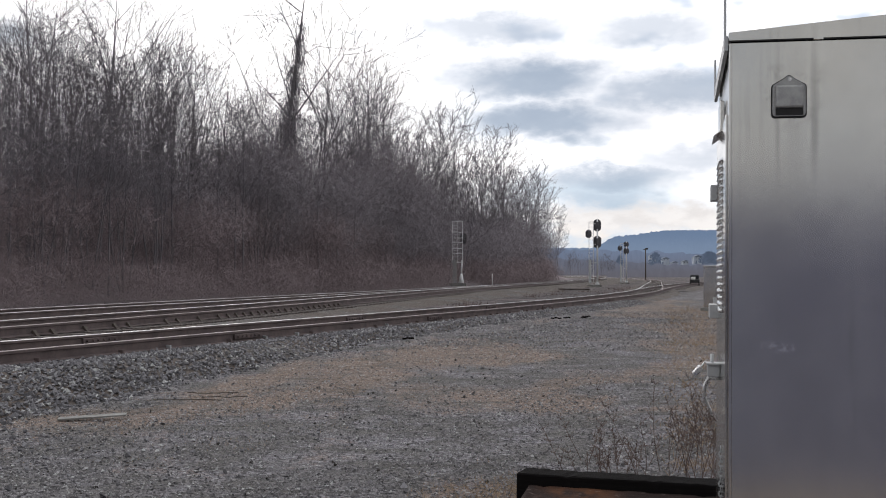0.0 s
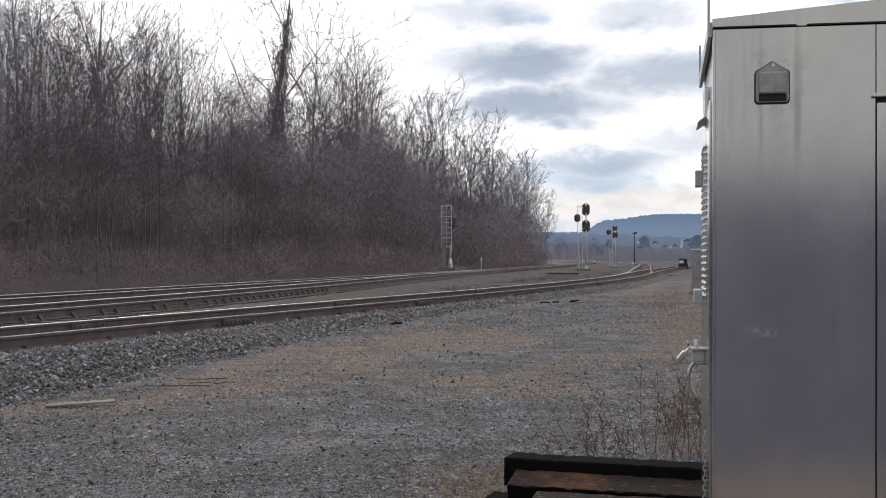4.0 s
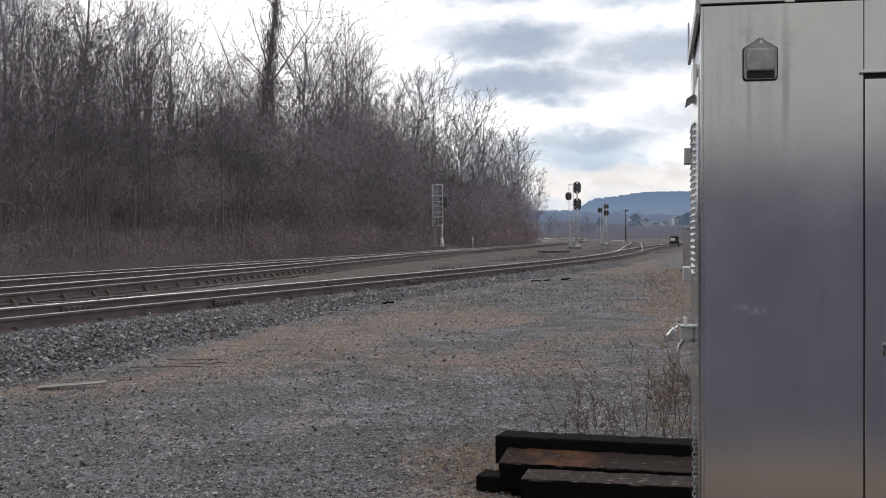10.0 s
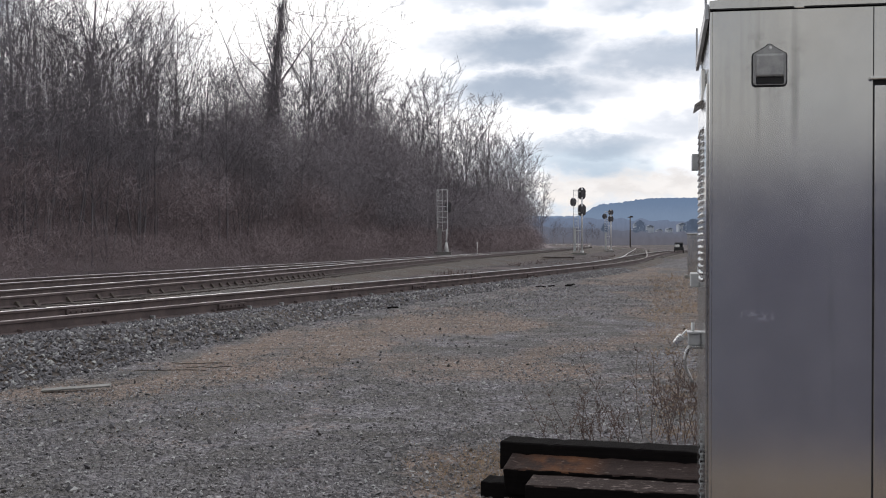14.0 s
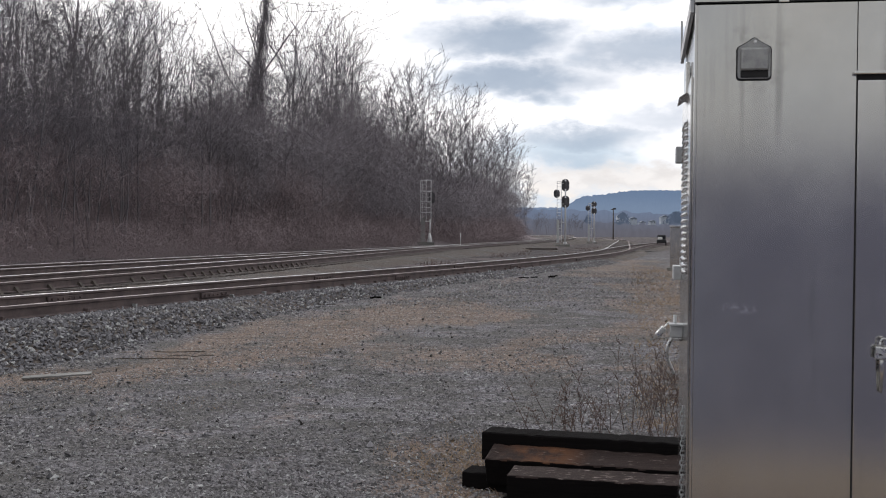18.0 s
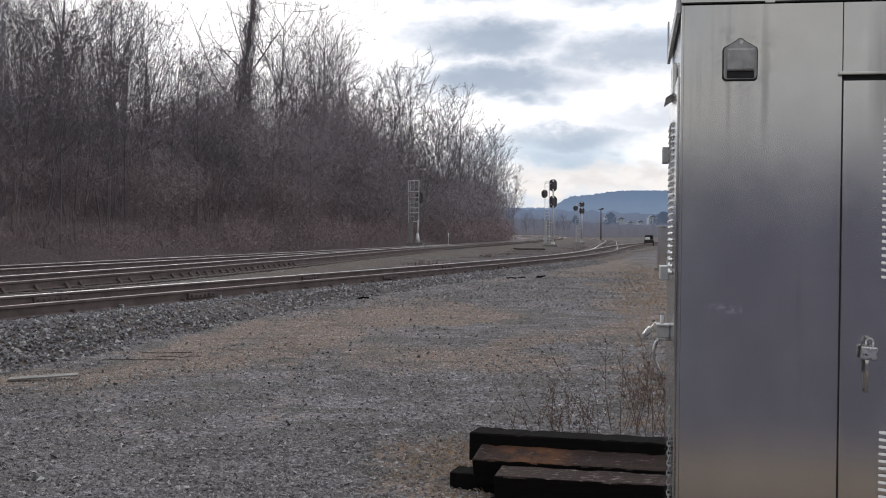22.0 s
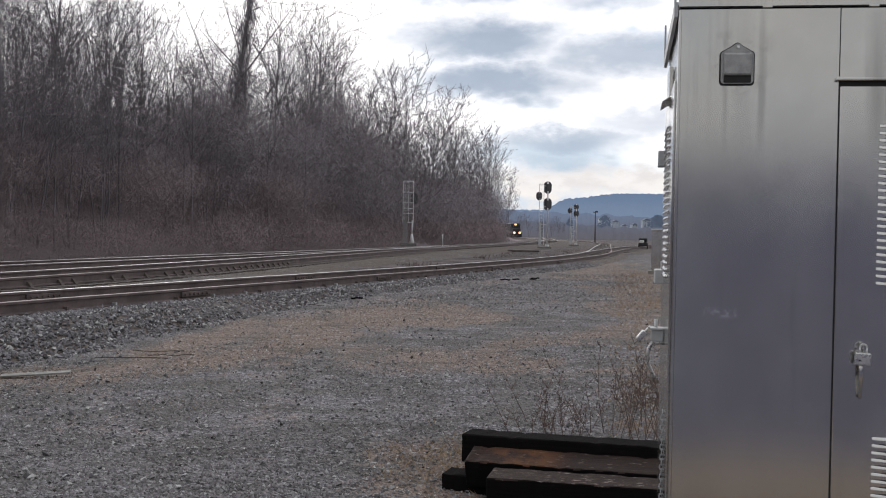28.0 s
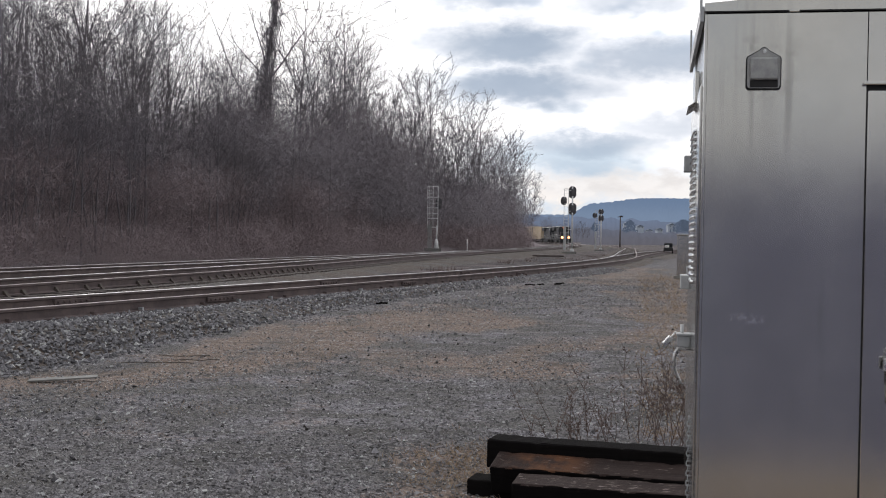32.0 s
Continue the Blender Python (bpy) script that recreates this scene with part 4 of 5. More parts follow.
# ---- stack of old ties ----
def tie_thing(m, length, label, seed, top="tie"):
    rs = random.Random(seed)
    bm = B()
    box(bm, 0, length, 0, 0.23, -0.18, 0, 0.010)
    bmesh.ops.subdivide_edges(bm, edges=[e for e in bm.edges if e.calc_length() > 1.0], cuts=56)
    for v in bm.verts:
        a = v.co * 3.1 + Vector((seed * 7.0, 0, 0))
        chip = max(0.0, noise.noise(v.co * 11.0 + Vector((seed * 3.0, 1, 2))) - 0.22) * 0.022
        v.co += Vector((rs.uniform(-0.002, 0.002), 0.004 * noise.noise(a) + rs.uniform(-0.002, 0.002), 0.0025 * noise.noise(a * 2.3) + rs.uniform(-0.002, 0.002)))
        if v.co.z > -0.03:
            v.co.z -= chip
            v.co.y += chip * (0.8 if v.co.y < 0.1 else -0.8)
    for f in bm.faces:
        f.normal_update()
        f.material_index = 1 if f.normal.z > 0.5 else 0
    ob = part("railroad_tie", bm, ("tie", top))
    ob.matrix_world = m
    return tagged(ob, label, "railroad tie", "stack of ties")


tie_thing(pose(0.330, 7.47, 0.214, 0, 0, -19), 2.6, "black creosoted railroad tie on top of the stack", 1)
tie_thing(pose(0.338, 7.23, 0.088, 15, 0, -18.5), 2.6, "tilted weathered tie with brown split grain", 2, "tie_top")
tie_thing(pose(0.455, 6.90, 0.052, 5, 0, -16), 2.6, "old black tie with splintered pale top", 3, "tie_split")
tie_thing(pose(0.20, 7.36, -0.02, 0, 0, -18), 2.6, "black tie at the bottom of the stack", 4)
tie_thing(pose(0.40, 7.06, -0.140, 0, 0, -16), 2.6, "black tie at the bottom of the stack", 5)

# a second case farther along the yard
far_case = thing("equipment_cabinet", pose(7.85, 38.0, 0.29, 0, 0, -12), "smaller dull aluminium equipment cabinet on a pale slab", "cabinet")
bm = B()
box(bm, 0, 0.9, 0, 0.6, 0.10, 1.42, 0.01)
part("body", bm, "alu", far_case)
bm = B()
box(bm, -0.03, 0.93, -0.03, 0.63, 1.42, 1.47, 0.01)
part("roof", bm, "alu", far_case)
bm = B()
box(bm, 0.22, 0.86, -0.012, -0.001, 0.18, 1.36, 0.004)
part("door", bm, "alu", far_case)
bm = B()
box(bm, -0.1, 1.0, -0.1, 0.7, -0.12, 0.10, 0.01)
part("slab", bm, "plank", far_case)
bm = B()
box(bm, 0.30, 0.48, -0.35, -0.2, -0.05, 0.42, 0.01)
part("conduit_box", bm, "galv", far_case)

# galvanised post that leans before the cabinet
post = thing("steel_post", pose(0.325, 0.704, -0.02, 0, 2.8, 0), "slim blue-grey galvanised steel bar post, leaning a little", "post")
bm = B()
box(bm, -0.085, -0.025, -0.004, 0.004, 0.0, 1.62, 0.0015)
part("flat_bar", bm, "bluegalv", post)
for z in (0.35, 0.9, 1.5):
    bm = B()
    cyl(bm, (-0.045, -0.011, z), (-0.045, 0.011, z), 0.008, n=6)
    part("bolt", bm, "galv", post)

# unseen access road behind the camera, added to darken the cabinet's reflection
bm = B()
box(bm, -60, 60, -24, -0.35, -0.2, 0.03)
tagged(part("road", bm, "asphalt"), "unseen blue-grey asphalt access road added for the cabinet's reflection", "road", kind="structure")

# plank on the ballast toe
bm = B()
box(bm, -0.33, 0.33, -0.05, 0.05, 0, 0.016, 0.003)
ob = part("plank", bm, "plank")
ob.matrix_world = pose(-3.70, 11.5, float(ground_z(-3.70, 11.5)) + 0.028, 6, -3, 10)
tagged(ob, "short bleached grey plank lying on gravel", "plank")


# ---- signals ----
def signal_head(parent, m, tall, wide):
    bm = B()
    n = 20
    r, h = wide / 2, tall / 2 - wide / 2
    ol = []
    for i in range(n):
        a = 2 * math.pi * i / n
        ol.append((r * math.cos(a), r * math.sin(a) + (h if math.sin(a) >= 0 else -h)))
    prism(bm, ol, 0.03, Matrix.Translation((0, 0, 0)))
    face = part("backing_plate", bm, "signal_black", parent, "flat black oval backing plate")
    face.matrix_basis = m
    bm = B()
    box(bm, -0.13, 0.13, -0.22, -0.005, -tall * 0.30, tall * 0.30, 0.04)
    part("signal_case", bm, "signal_black", face)
    for k in ((-1, 0, 1) if tall > wide * 1.2 else (0,)):
        bm = B()
        cyl(bm, (0, 0.03, k * tall * 0.27), (0, 0.22, k * tall * 0.27), 0.12, 0.13, n=14)
        part("hood", bm, "black", face)
    return face


def ladder_mast(name, x, y, z0, height, label, heads=(), rear=True):
    t = thing(name, pose(x, y, z0), label, "railway signal", "signal masts")
    bm = B()
    cyl(bm, (0, 0, 0.0), (0, 0, 0.22), 0.20, 0.16, 14)
    part("mast_base", bm, "silver", t)
    bm = B()
    cyl(bm, (0, 0, 0.2), (0, 0, height), 0.078, 0.07, 12)
    part("mast", bm, "silver", t)
    lx = -0.78
    for dx in (0.0, 0.42):
        bm = B()
        box(bm, lx + dx - 0.02, lx + dx + 0.02, -0.03, 0.03, 0.25, height - 0.25)
        part("ladder_rail", bm, "silver", t)
    rung = B()
    box(rung, lx, lx + 0.42, -0.012, 0.012, -0.012, 0.012)
    first = part("rung", rung, "silver", t)
    first.matrix_basis = pose(0, 0, 0.6)
    z = 0.9
    while z < height - 0.3:
        o = first.copy()
        scene.collection.objects.link(o)
        o.matrix_basis = pose(0, 0, z)
        z += 0.30
    for z in (height * 0.34, height * 0.62, height - 0.4):
        bm = B()
        box(bm, lx + 0.4, 0.06, -0.02, 0.02, z - 0.025, z + 0.025)
        part("ladder_bracket", bm, "silver", t)
    bm = B()
    box(bm, lx - 0.03, lx + 0.20, -0.06, 0.04, 0.15, 2.3)
    part("ladder_guard", bm, "galv", t, "dull sheet guard on the ladder foot")
    bm = B()
    box(bm, lx - 0.02, lx + 0.44, -0.025, 0.025, height - 0.27, height - 0.22)
    part("ladder_hoop", bm, "silver", t)
    for dx, tall, wide, z, off in heads:
        h = signal_head(t, pose(dx, 0.12, z, 0, 0, 0), tall, wide)
    bm = B()
    box(bm, -0.95, 0.35, -0.5, 0.5, -0.4, 0.02)
    part("footing", bm, "plank", t, "concrete footing")
    return t


m1 = ladder_mast("signal_mast", 12.5, 108.0, 0.446, 6.1, "silver signal mast with three black heads seen from behind",
                 heads=((0.0, 1.15, 0.74, 5.55, 0), (0.0, 1.15, 0.78, 4.0, 0), (-0.80, 0.78, 0.58, 4.75, 0)))
m2 = ladder_mast("signal_mast", 21.1, 150.0, 0.33, 5.3, "farther silver signal mast with three black heads",
                 heads=((0.0, 0.75, 0.68, 4.95, 0), (0.0, 0.9, 0.70, 4.1, 0), (-0.80, 0.7, 0.62, 4.45, 0)))


def cage_mast():
    """The mast at the wood: a broad ladder cage, its head hidden behind."""
    t = thing("signal_mast", pose(-0.52, 110.0, 0.59), "pale grey signal mast with a broad ladder cage against the woods", "railway signal", "signal masts")
    h = 5.9
    for dx, k in ((-0.50, 0.036), (-0.34, 0.02), (0.02, 0.022), (0.48, 0.036)):
        bm = B()
        box(bm, dx - k, dx + k, -0.03, 0.03, 1.95, h)
        part("upright", bm, "cage", t)
    bm = B()
    box(bm, -0.50, -0.08, -0.04, 0.04, 0.0, 2.25, 0.01)
    part("ladder_guard", bm, "galv_dull", t, "dull sheet guard on the ladder foot")
    bm = B()
    cyl(bm, (0.36, 0.1, 0.0), (0.36, 0.1, 0.9), 0.26, 0.10, 12)
    cyl(bm, (0.36, 0.1, 0.9), (0.42, 0.1, 2.2), 0.08, n=12)
    part("mast", bm, "cage", t)
    bm = B()
    box(bm, -0.5, 0.5, -0.025, 0.025, -0.034, 0.034)
    first = part("crossbar", bm, "cage", t)
    first.matrix_basis = pose(0, 0, h)
    for z in (h - 1.05, h - 1.6, h - 2.05, h - 2.6, h - 3.05, h - 3.9):
        o = first.copy()
        scene.collection.objects.link(o)
        o.matrix_basis = pose(0, 0, z)
    bm = B()
    box(bm, -0.36, 0.14, -0.012, 0.012, -0.014, 0.014)
    first = part("rung", bm, "cage", t)
    first.matrix_basis = pose(-0.14, 0, 2.5)
    z = 2.8
    while z < h:
        o = first.copy()
        scene.collection.objects.link(o)
        o.matrix_basis = pose(-0.14, 0, z)
        z += 0.3
    signal_head(t, pose(0.55, 0.3, h - 1.65), 1.1, 0.62)
    bm = B()
    box(bm, -0.8, 0.8, -0.5, 0.5, -0.6, 0.01)
    part("footing", bm, "plank", t, "concrete footing")


cage_mast()

bm = B()
cyl(bm, (0, 0, 0), (0, 0, 1.25), 0.045, n=8)
ob = part("marker_post", bm, "white")
ob.matrix_world = pose(2.75, 109.0, 0.25)
tagged(ob, "slim white marker post beside the track", "post")

pole = thing("utility_pole", pose(38.2, 243.0, -0.2), "dark wooden utility pole with a short crossarm", "utility pole")
bm = B()
cyl(bm, (0, 0, 0), (0, 0, 7.0), 0.15, 0.10, 10)
part("shaft", bm, "wood", pole)
bm = B()
box(bm, -0.5, 0.5, -0.06, 0.06, 6.7, 6.85)
part("crossarm", bm, "wood", pole)
bm = B()
box(bm, 0.05, 0.55, -0.14, 0.14, 6.86, 7.06, 0.03)
part("lamp_head", bm, "black", pole)


# ---- litter about the yard ----
def stick(x, y, length, turn, r, mat, label, lift=0.02):
    st = B()
    rs = random.Random(int(x * 100 + y * 10))
    n = 5
    pts = [(length * (i / n - 0.5), rs.uniform(-0.03, 0.03) * length, rs.uniform(0, 0.02)) for i in range(n + 1)]
    for a, b in zip(pts, pts[1:]):
        cyl(st, a, b, r, r * 0.9, n=6)
    ob = part("loose_stick", st, mat)
    ob.matrix_world = pose(x, y, float(ground_z(x, y)) + lift, 0, 0, turn)
    return tagged(ob, label, "stick", "litter in the yard")


for x, y, ln, tn in ((-2.75, 19.2, 0.75, -25), (-2.35, 19.0, 0.4, 10), (-1.75, 20.0, 0.5, -20), (-3.1, 12.9, 0.8, 3), (-2.7, 13.0, 0.5, -4), (-2.9, 13.4, 0.6, 8)):
    stick(x, y, ln, tn, 0.0055, "wood", "dark dry stick lying on the gravel")
for x, y, ln, tn in ((2.45, 30.6, 0.28, 15), (2.75, 30.9, 0.2, -30), (3.35, 31.6, 0.25, 25), (3.25, 31.2, 0.2, 0), (-1.05, 22.0, 0.22, 5)):
    stick(x, y, ln, tn, 0.019, "tie", "lump of dark tie splinter on the gravel", 0.028)

bm = B()
box(bm, -1.2, 1.2, -0.08, 0.08, 0.0, 0.12, 0.02)
ob = part("loose_timber", bm, "oldtie")
ob.matrix_world = pose(8.0, 84.0, float(ground_z(8.0, 84.0)), 0, 0, -22)
tagged(ob, "old weathered timber lying between the tracks", "timber")


# ---- woods ----
class Sticks:
    """Gathers thin tapered branches into one mesh."""

    def __init__(self):
        self.v, self.f = [], []

    def add(self, p0, p1, r0, r1, n=3):
        d = (p1 - p0).normalized()
        a = d.orthogonal().normalized()
        b = d.cross(a)
        k = len(self.v)
        tip = r1 <= 0
        for i in range(n):
            q = 2 * math.pi * i / n
            self.v.append(p0 + (a * math.cos(q) + b * math.sin(q)) * r0)
        if tip:
            self.v.append(p1)
            self.f += [(k + i, k + (i + 1) % n, k + n) for i in range(n)]
        else:
            for i in range(n):
                q = 2 * math.pi * i / n
                self.v.append(p1 + (a * math.cos(q) + b * math.sin(q)) * r1)
            self.f += [(k + i, k + (i + 1) % n, k + n + (i + 1) % n, k + n + i) for i in range(n)]


class Tree:
    """A bare tree, ten metres tall before scaling: tapered limbs in a mesh each for trunk and crown."""

    def __init__(self, seed, fine):
        self.rs, self.fine = random.Random(seed), fine
        self.trunk, self.crown = Sticks(), Sticks()
        self.stem = []

    def twig(self, p, q, w):
        """The thinnest shoots: a flat tapering sliver."""
        a = (q - p).cross(Vector((self.rs.uniform(-1, 1), self.rs.uniform(-1, 1), self.rs.uniform(-1, 1)))).normalized() * w
        k = len(self.crown.v)
        self.crown.v += [p - a, p + a, q]
        self.crown.f.append((k, k + 1, k + 2))

    def aside(self, d, angle, turn):
        a = d.orthogonal().normalized()
        a.rotate(Matrix.Rotation(turn, 3, d))
        return (d * math.cos(angle) + a * math.sin(angle)).normalized()

    def limb(self, p, d, length, r, level, bare, wob, open_angle, count, lift):
        rs = self.rs
        n = (11, 6, 4, 3)[level]
        turn, r0 = rs.uniform(0, 6.28), r
        for i in range(n):
            u = (i + 1) / n
            k = wob * (0.8 if level == 0 else 1.5)
            d = (d + Vector((rs.gauss(0, k), rs.gauss(0, k), rs.gauss(0, k * 0.5) + (0.07 if level == 0 else lift)))).normalized()
            q = p + d * (length / n)
            r1 = max(r0 * (1 - u) ** 0.75, self.fine)
            if level == 0:
                self.stem.append(q)
            if level < 3:
                (self.trunk if level == 0 else self.crown).add(p, q, r, r1, (6, 4, 3)[level])
            else:
                self.twig(p, p + (q - p) * 1.25, self.fine)
            if level < 3 and u > bare:
                for _ in range(int(count[level]) + (rs.random() < count[level] % 1)):
                    turn += 2.4 + rs.uniform(-0.5, 0.5)
                    kid = length * rs.uniform(0.42, 0.62) * (1.12 - 0.62 * u) * (1.0 if level else 0.92)
                    self.limb(p.lerp(q, rs.random()), self.aside(d, open_angle * rs.uniform(0.7, 1.25), turn), kid,
                              max(max(r1, r0 * 0.35) * rs.uniform(0.42, 0.62), self.fine * (1.6 if level == 1 else 1.0)), level + 1, 0.12, wob * 1.15, open_angle, count, lift * 1.1)
            if level >= 2:
                self.twig(q, q + self.aside(d, rs.uniform(0.35, 0.9), rs.uniform(0, 6.28)) * rs.uniform(0.3, 0.7), self.fine * 0.8)
            p, r = q, r1
        if level >= 1:
            self.twig(p, p + d * 0.5, self.fine)

    def vines(self, n, z0, z1, out):
        """Dead creeper that hangs in a curtain round the trunk."""
        rs = self.rs
        for _ in range(n):
            a, u = rs.uniform(0, 6.28), rs.random()
            z = z0 + (z1 - z0) * (1 - (1 - u) ** 0.7 if u > 0.5 else u * 0.9)
            k = abs(rs.gauss(0, 1)) * out * (1.25 - 0.75 * u)
            q = min(self.stem, key=lambda v: abs(v.z - z))
            p = Vector((q.x + math.cos(a) * k, q.y + math.sin(a) * k, z))
            self.twig(p, p + Vector((rs.gauss(0, 0.13), rs.gauss(0, 0.13), rs.uniform(-0.75, 0.15))), self.fine * 1.5)


# seed, stems, bare share of the trunk, opening angle, twig radius, side shoots a level, vines
TREE_KINDS = [
    (21, 1, 0.36, 0.76, 0.0070, (1.6, 1.5, 0.30), 0), (22, 1, 0.42, 0.90, 0.0070, (1.5, 1.4, 0.30), 300), (23, 4, 0.36, 0.64, 0.0070, (0.8, 1.2, 0.28), 0),
    (24, 1, 0.34, 1.0, 0.0072, (1.3, 1.25, 0.35), 2600), (25, 2, 0.34, 0.85, 0.0070, (1.0, 1.3, 0.3), 420), (26, 1, 0.46, 0.68, 0.0068, (1.6, 1.3, 0.3), 0),
    (31, 2, 0.34, 0.70, 0.0120, (1.1, 1.15, 0.2), 0), (32, 3, 0.30, 0.70, 0.0120, (0.8, 1.15, 0.2), 0), (33, 1, 0.34, 0.78, 0.0120, (1.6, 1.15, 0.22), 0)]
LABELS = ["bare winter tree with upright twiggy crown", "tall bare tree with dead vines on its limbs", "bare many-stemmed tree with a fan-shaped crown",
          "tall bare tree wrapped in heavy dead vines", "bare forked tree tangled with vines", "slender bare winter tree",
          "bare forked tree at the end of the wood", "bare spreading tree of several stems by the bend", "bare tree with a rounded open crown"]

# height of the wood as slopes over bearings from the yard: the twig line and the top of the tangle
CANOPY = ((-0.48, -0.38, -0.363, -0.324, -0.285, -0.246, -0.236, -0.197, -0.178, -0.153, -0.134, -0.124, -0.104, -0.080, -0.060, -0.046, -0.036, -0.012, 0.008, 0.022, 0.042, 0.057, 0.071, 0.083, 0.088, 0.098),
          (0.22, 0.215, 0.225, 0.215, 0.21, 0.20, 0.171, 0.169, 0.178, 0.161, 0.161, 0.183, 0.197, 0.198, 0.183, 0.161, 0.144, 0.144, 0.135, 0.115, 0.113, 0.093, 0.076, 0.057, 0.035, 0.01))
TANGLE = ((-0.48, -0.38, -0.353, -0.329, -0.314, -0.295, -0.260, -0.248, -0.241, -0.221, -0.207, -0.187, -0.173, -0.158, -0.148, -0.129, -0.104, -0.080, -0.046, -0.038, -0.026, -0.012, 0.008, 0.037, 0.057, 0.069, 0.076, 0.086, 0.098),
          (0.126, 0.126, 0.156, 0.156, 0.132, 0.146, 0.136, 0.122, 0.104, 0.122, 0.136, 0.134, 0.142, 0.122, 0.094, 0.096, 0.112, 0.122, 0.122, 0.094, 0.078, 0.074, 0.060, 0.048, 0.038, 0.024, 0.012, 0.005, 0.0))


def wood_height(table, x, y):
    return 1.5 + y * float(np.interp(x / y, *table))


def build_woods():
    rs = random.Random(77)
    protos, used = [], set()
    for (seed, stems, bare, angle, fine, count, vn), lab in zip(TREE_KINDS, LABELS):
        t = Tree(seed, fine)
        for k in range(stems):
            lean = 0.02 if stems == 1 else 0.22
            a = 6.28 * k / stems + t.rs.uniform(-0.5, 0.5)
            d = Vector((math.cos(a) * lean, math.sin(a) * lean, 1)).normalized()
            t.limb(Vector((0.12 * math.cos(a), 0.12 * math.sin(a), -0.5)) * (1 if stems > 1 else 0.5), d, 10.4 * (1 if k == 0 else t.rs.uniform(0.8, 0.97)),
                   0.095 if vn > 1000 else 0.092 if stems == 1 else 0.064, 0, bare, 0.045, angle, count, 0.035)
        if vn:
            t.vines(vn, 2.5, 8.3 if vn > 600 else 6.5, 0.32 if vn > 600 else 0.5)
        root = thing("bare_tree", Matrix(), lab, "tree", "bare trees of the wood")
        raw("trunk", t.trunk.v, t.trunk.f, "bark", root, smooth=True)
        raw("crown", t.crown.v, t.crown.f, "twig", root)
        protos.append(root)

    def plant(kind, x, y, height, turn, wide=1.0):
        m = pose(x, y, float(ground_z(x, y)), 0, 0, turn)
        if kind not in used:
            used.add(kind)
            protos[kind].matrix_world = m
            ob = protos[kind]
        else:
            ob = copy_thing(protos[kind], m)
        k = 10.1 if x / y < -0.23 else 10.6 if x / y < -0.045 else 11.5
        ob.scale = (height / k * wide, height / k * wide, height / k)

    def spot(bearing, s):
        """Along the line s metres into the wood, where it crosses a bearing from the yard."""
        ys = np.arange(20.0, 262.0, 0.5)
        h = MAIN.h(ys)
        u = (MAIN.x(ys) - s * np.cos(h)) / (ys + s * np.sin(h))
        p = MAIN.at(float(ys[int(np.argmin(np.abs(u - bearing)))]), s)
        return p.x, p.y

    # trees that stand out of the skyline: bearing, offset into the wood, kind, slope of the top
    for b, s, k, top in ((-0.172, 15.0, 3, 0.285), (-0.368, 15.5, 1, 0.250), (-0.304, 15.5, 5, 0.255), (-0.381, 14.5, 5, 0.26), (-0.249, 16.0, 4, 0.212), (-0.262, 16.5, 2, 0.214),
                         (-0.090, 15.5, 2, 0.199), (-0.078, 17.0, 0, 0.195), (-0.119, 15.0, 5, 0.206), (-0.065, 16.0, 0, 0.180),
                         (-0.335, 16.0, 4, 0.215), (-0.206, 17.0, 0, 0.172), (-0.147, 16.0, 5, 0.165),
                         (-0.034, 16.0, 7, 0.146), (-0.018, 15.0, 6, 0.145), (-0.004, 16.0, 8, 0.143), (0.008, 15.0, 6, 0.131), (0.022, 16.0, 7, 0.116), (0.034, 15.0, 8, 0.121), (0.044, 15.0, 6, 0.112),
                         (0.054, 15.0, 7, 0.098), (0.064, 15.0, 6, 0.085), (0.072, 15.0, 8, 0.072), (0.079, 14.0, 7, 0.060)):
        x, y = spot(b, s)
        plant(k, x, y, 1.5 + y * top - float(ground_z(x, y)), rs.uniform(0, 360), 0.95)
    # the rest of the wood, row behind row
    b = -0.47
    while b < 0.084:
        for s0, s1, lo, hi in ((12.6, 15.0, 0.55, 0.85), (15.5, 20.0, 0.78, 0.99)):
            if s0 < 13 and rs.random() < 0.2:
                continue
            x, y = spot(b + rs.uniform(-0.004, 0.004), rs.uniform(s0, s1) + max(0.0, b + 0.02) * 20)
            g = float(ground_z(x, y))
            k = rs.choice((0, 1, 2, 4, 5, 2, 0)) if b < -0.045 else rs.choice((6, 7, 8))
            plant(k, x, y, max(3.0, (wood_height(CANOPY, x, y) - g) * rs.uniform(lo, hi)), rs.uniform(0, 360), rs.uniform(0.8, 1.05))
        b += rs.uniform(0.0045, 0.008) if b < -0.23 else rs.uniform(0.009, 0.015)
    # loose trees beyond the bend
    for x, y, k, h in ((52, 470, 6, 9), (60, 500, 7, 10), (47, 520, 8, 10), (66, 520, 6, 9), (56, 560, 7, 11), (75, 600, 8, 11), (40, 430, 7, 10), (44, 400, 6, 8)):
        plant(k, x, y, h, rs.uniform(0, 360))


build_woods()


def sliver_patch(seed, count, rx, rz, length, width, droop):
    """A loose ball of thin dead shoots, as vertices three by three."""
    r = np.random.RandomState(seed)
    d = r.normal(size=(count, 3))
    d /= np.linalg.norm(d, axis=1)[:, None]
    p = d * (r.uniform(0, 1, count) ** 0.45)[:, None] * (rx, rx, rz)
    e = r.normal(size=(count, 3)) + (0, 0, droop)
    e /= np.linalg.norm(e, axis=1)[:, None]
    q = p + e * r.uniform(0.5, 1.3, count)[:, None] * length
    a = np.cross(e, r.normal(size=(count, 3)))
    a /= np.linalg.norm(a, axis=1)[:, None]
    return np.stack([p - a * width, p + a * width, q], 1).reshape(-1, 3)


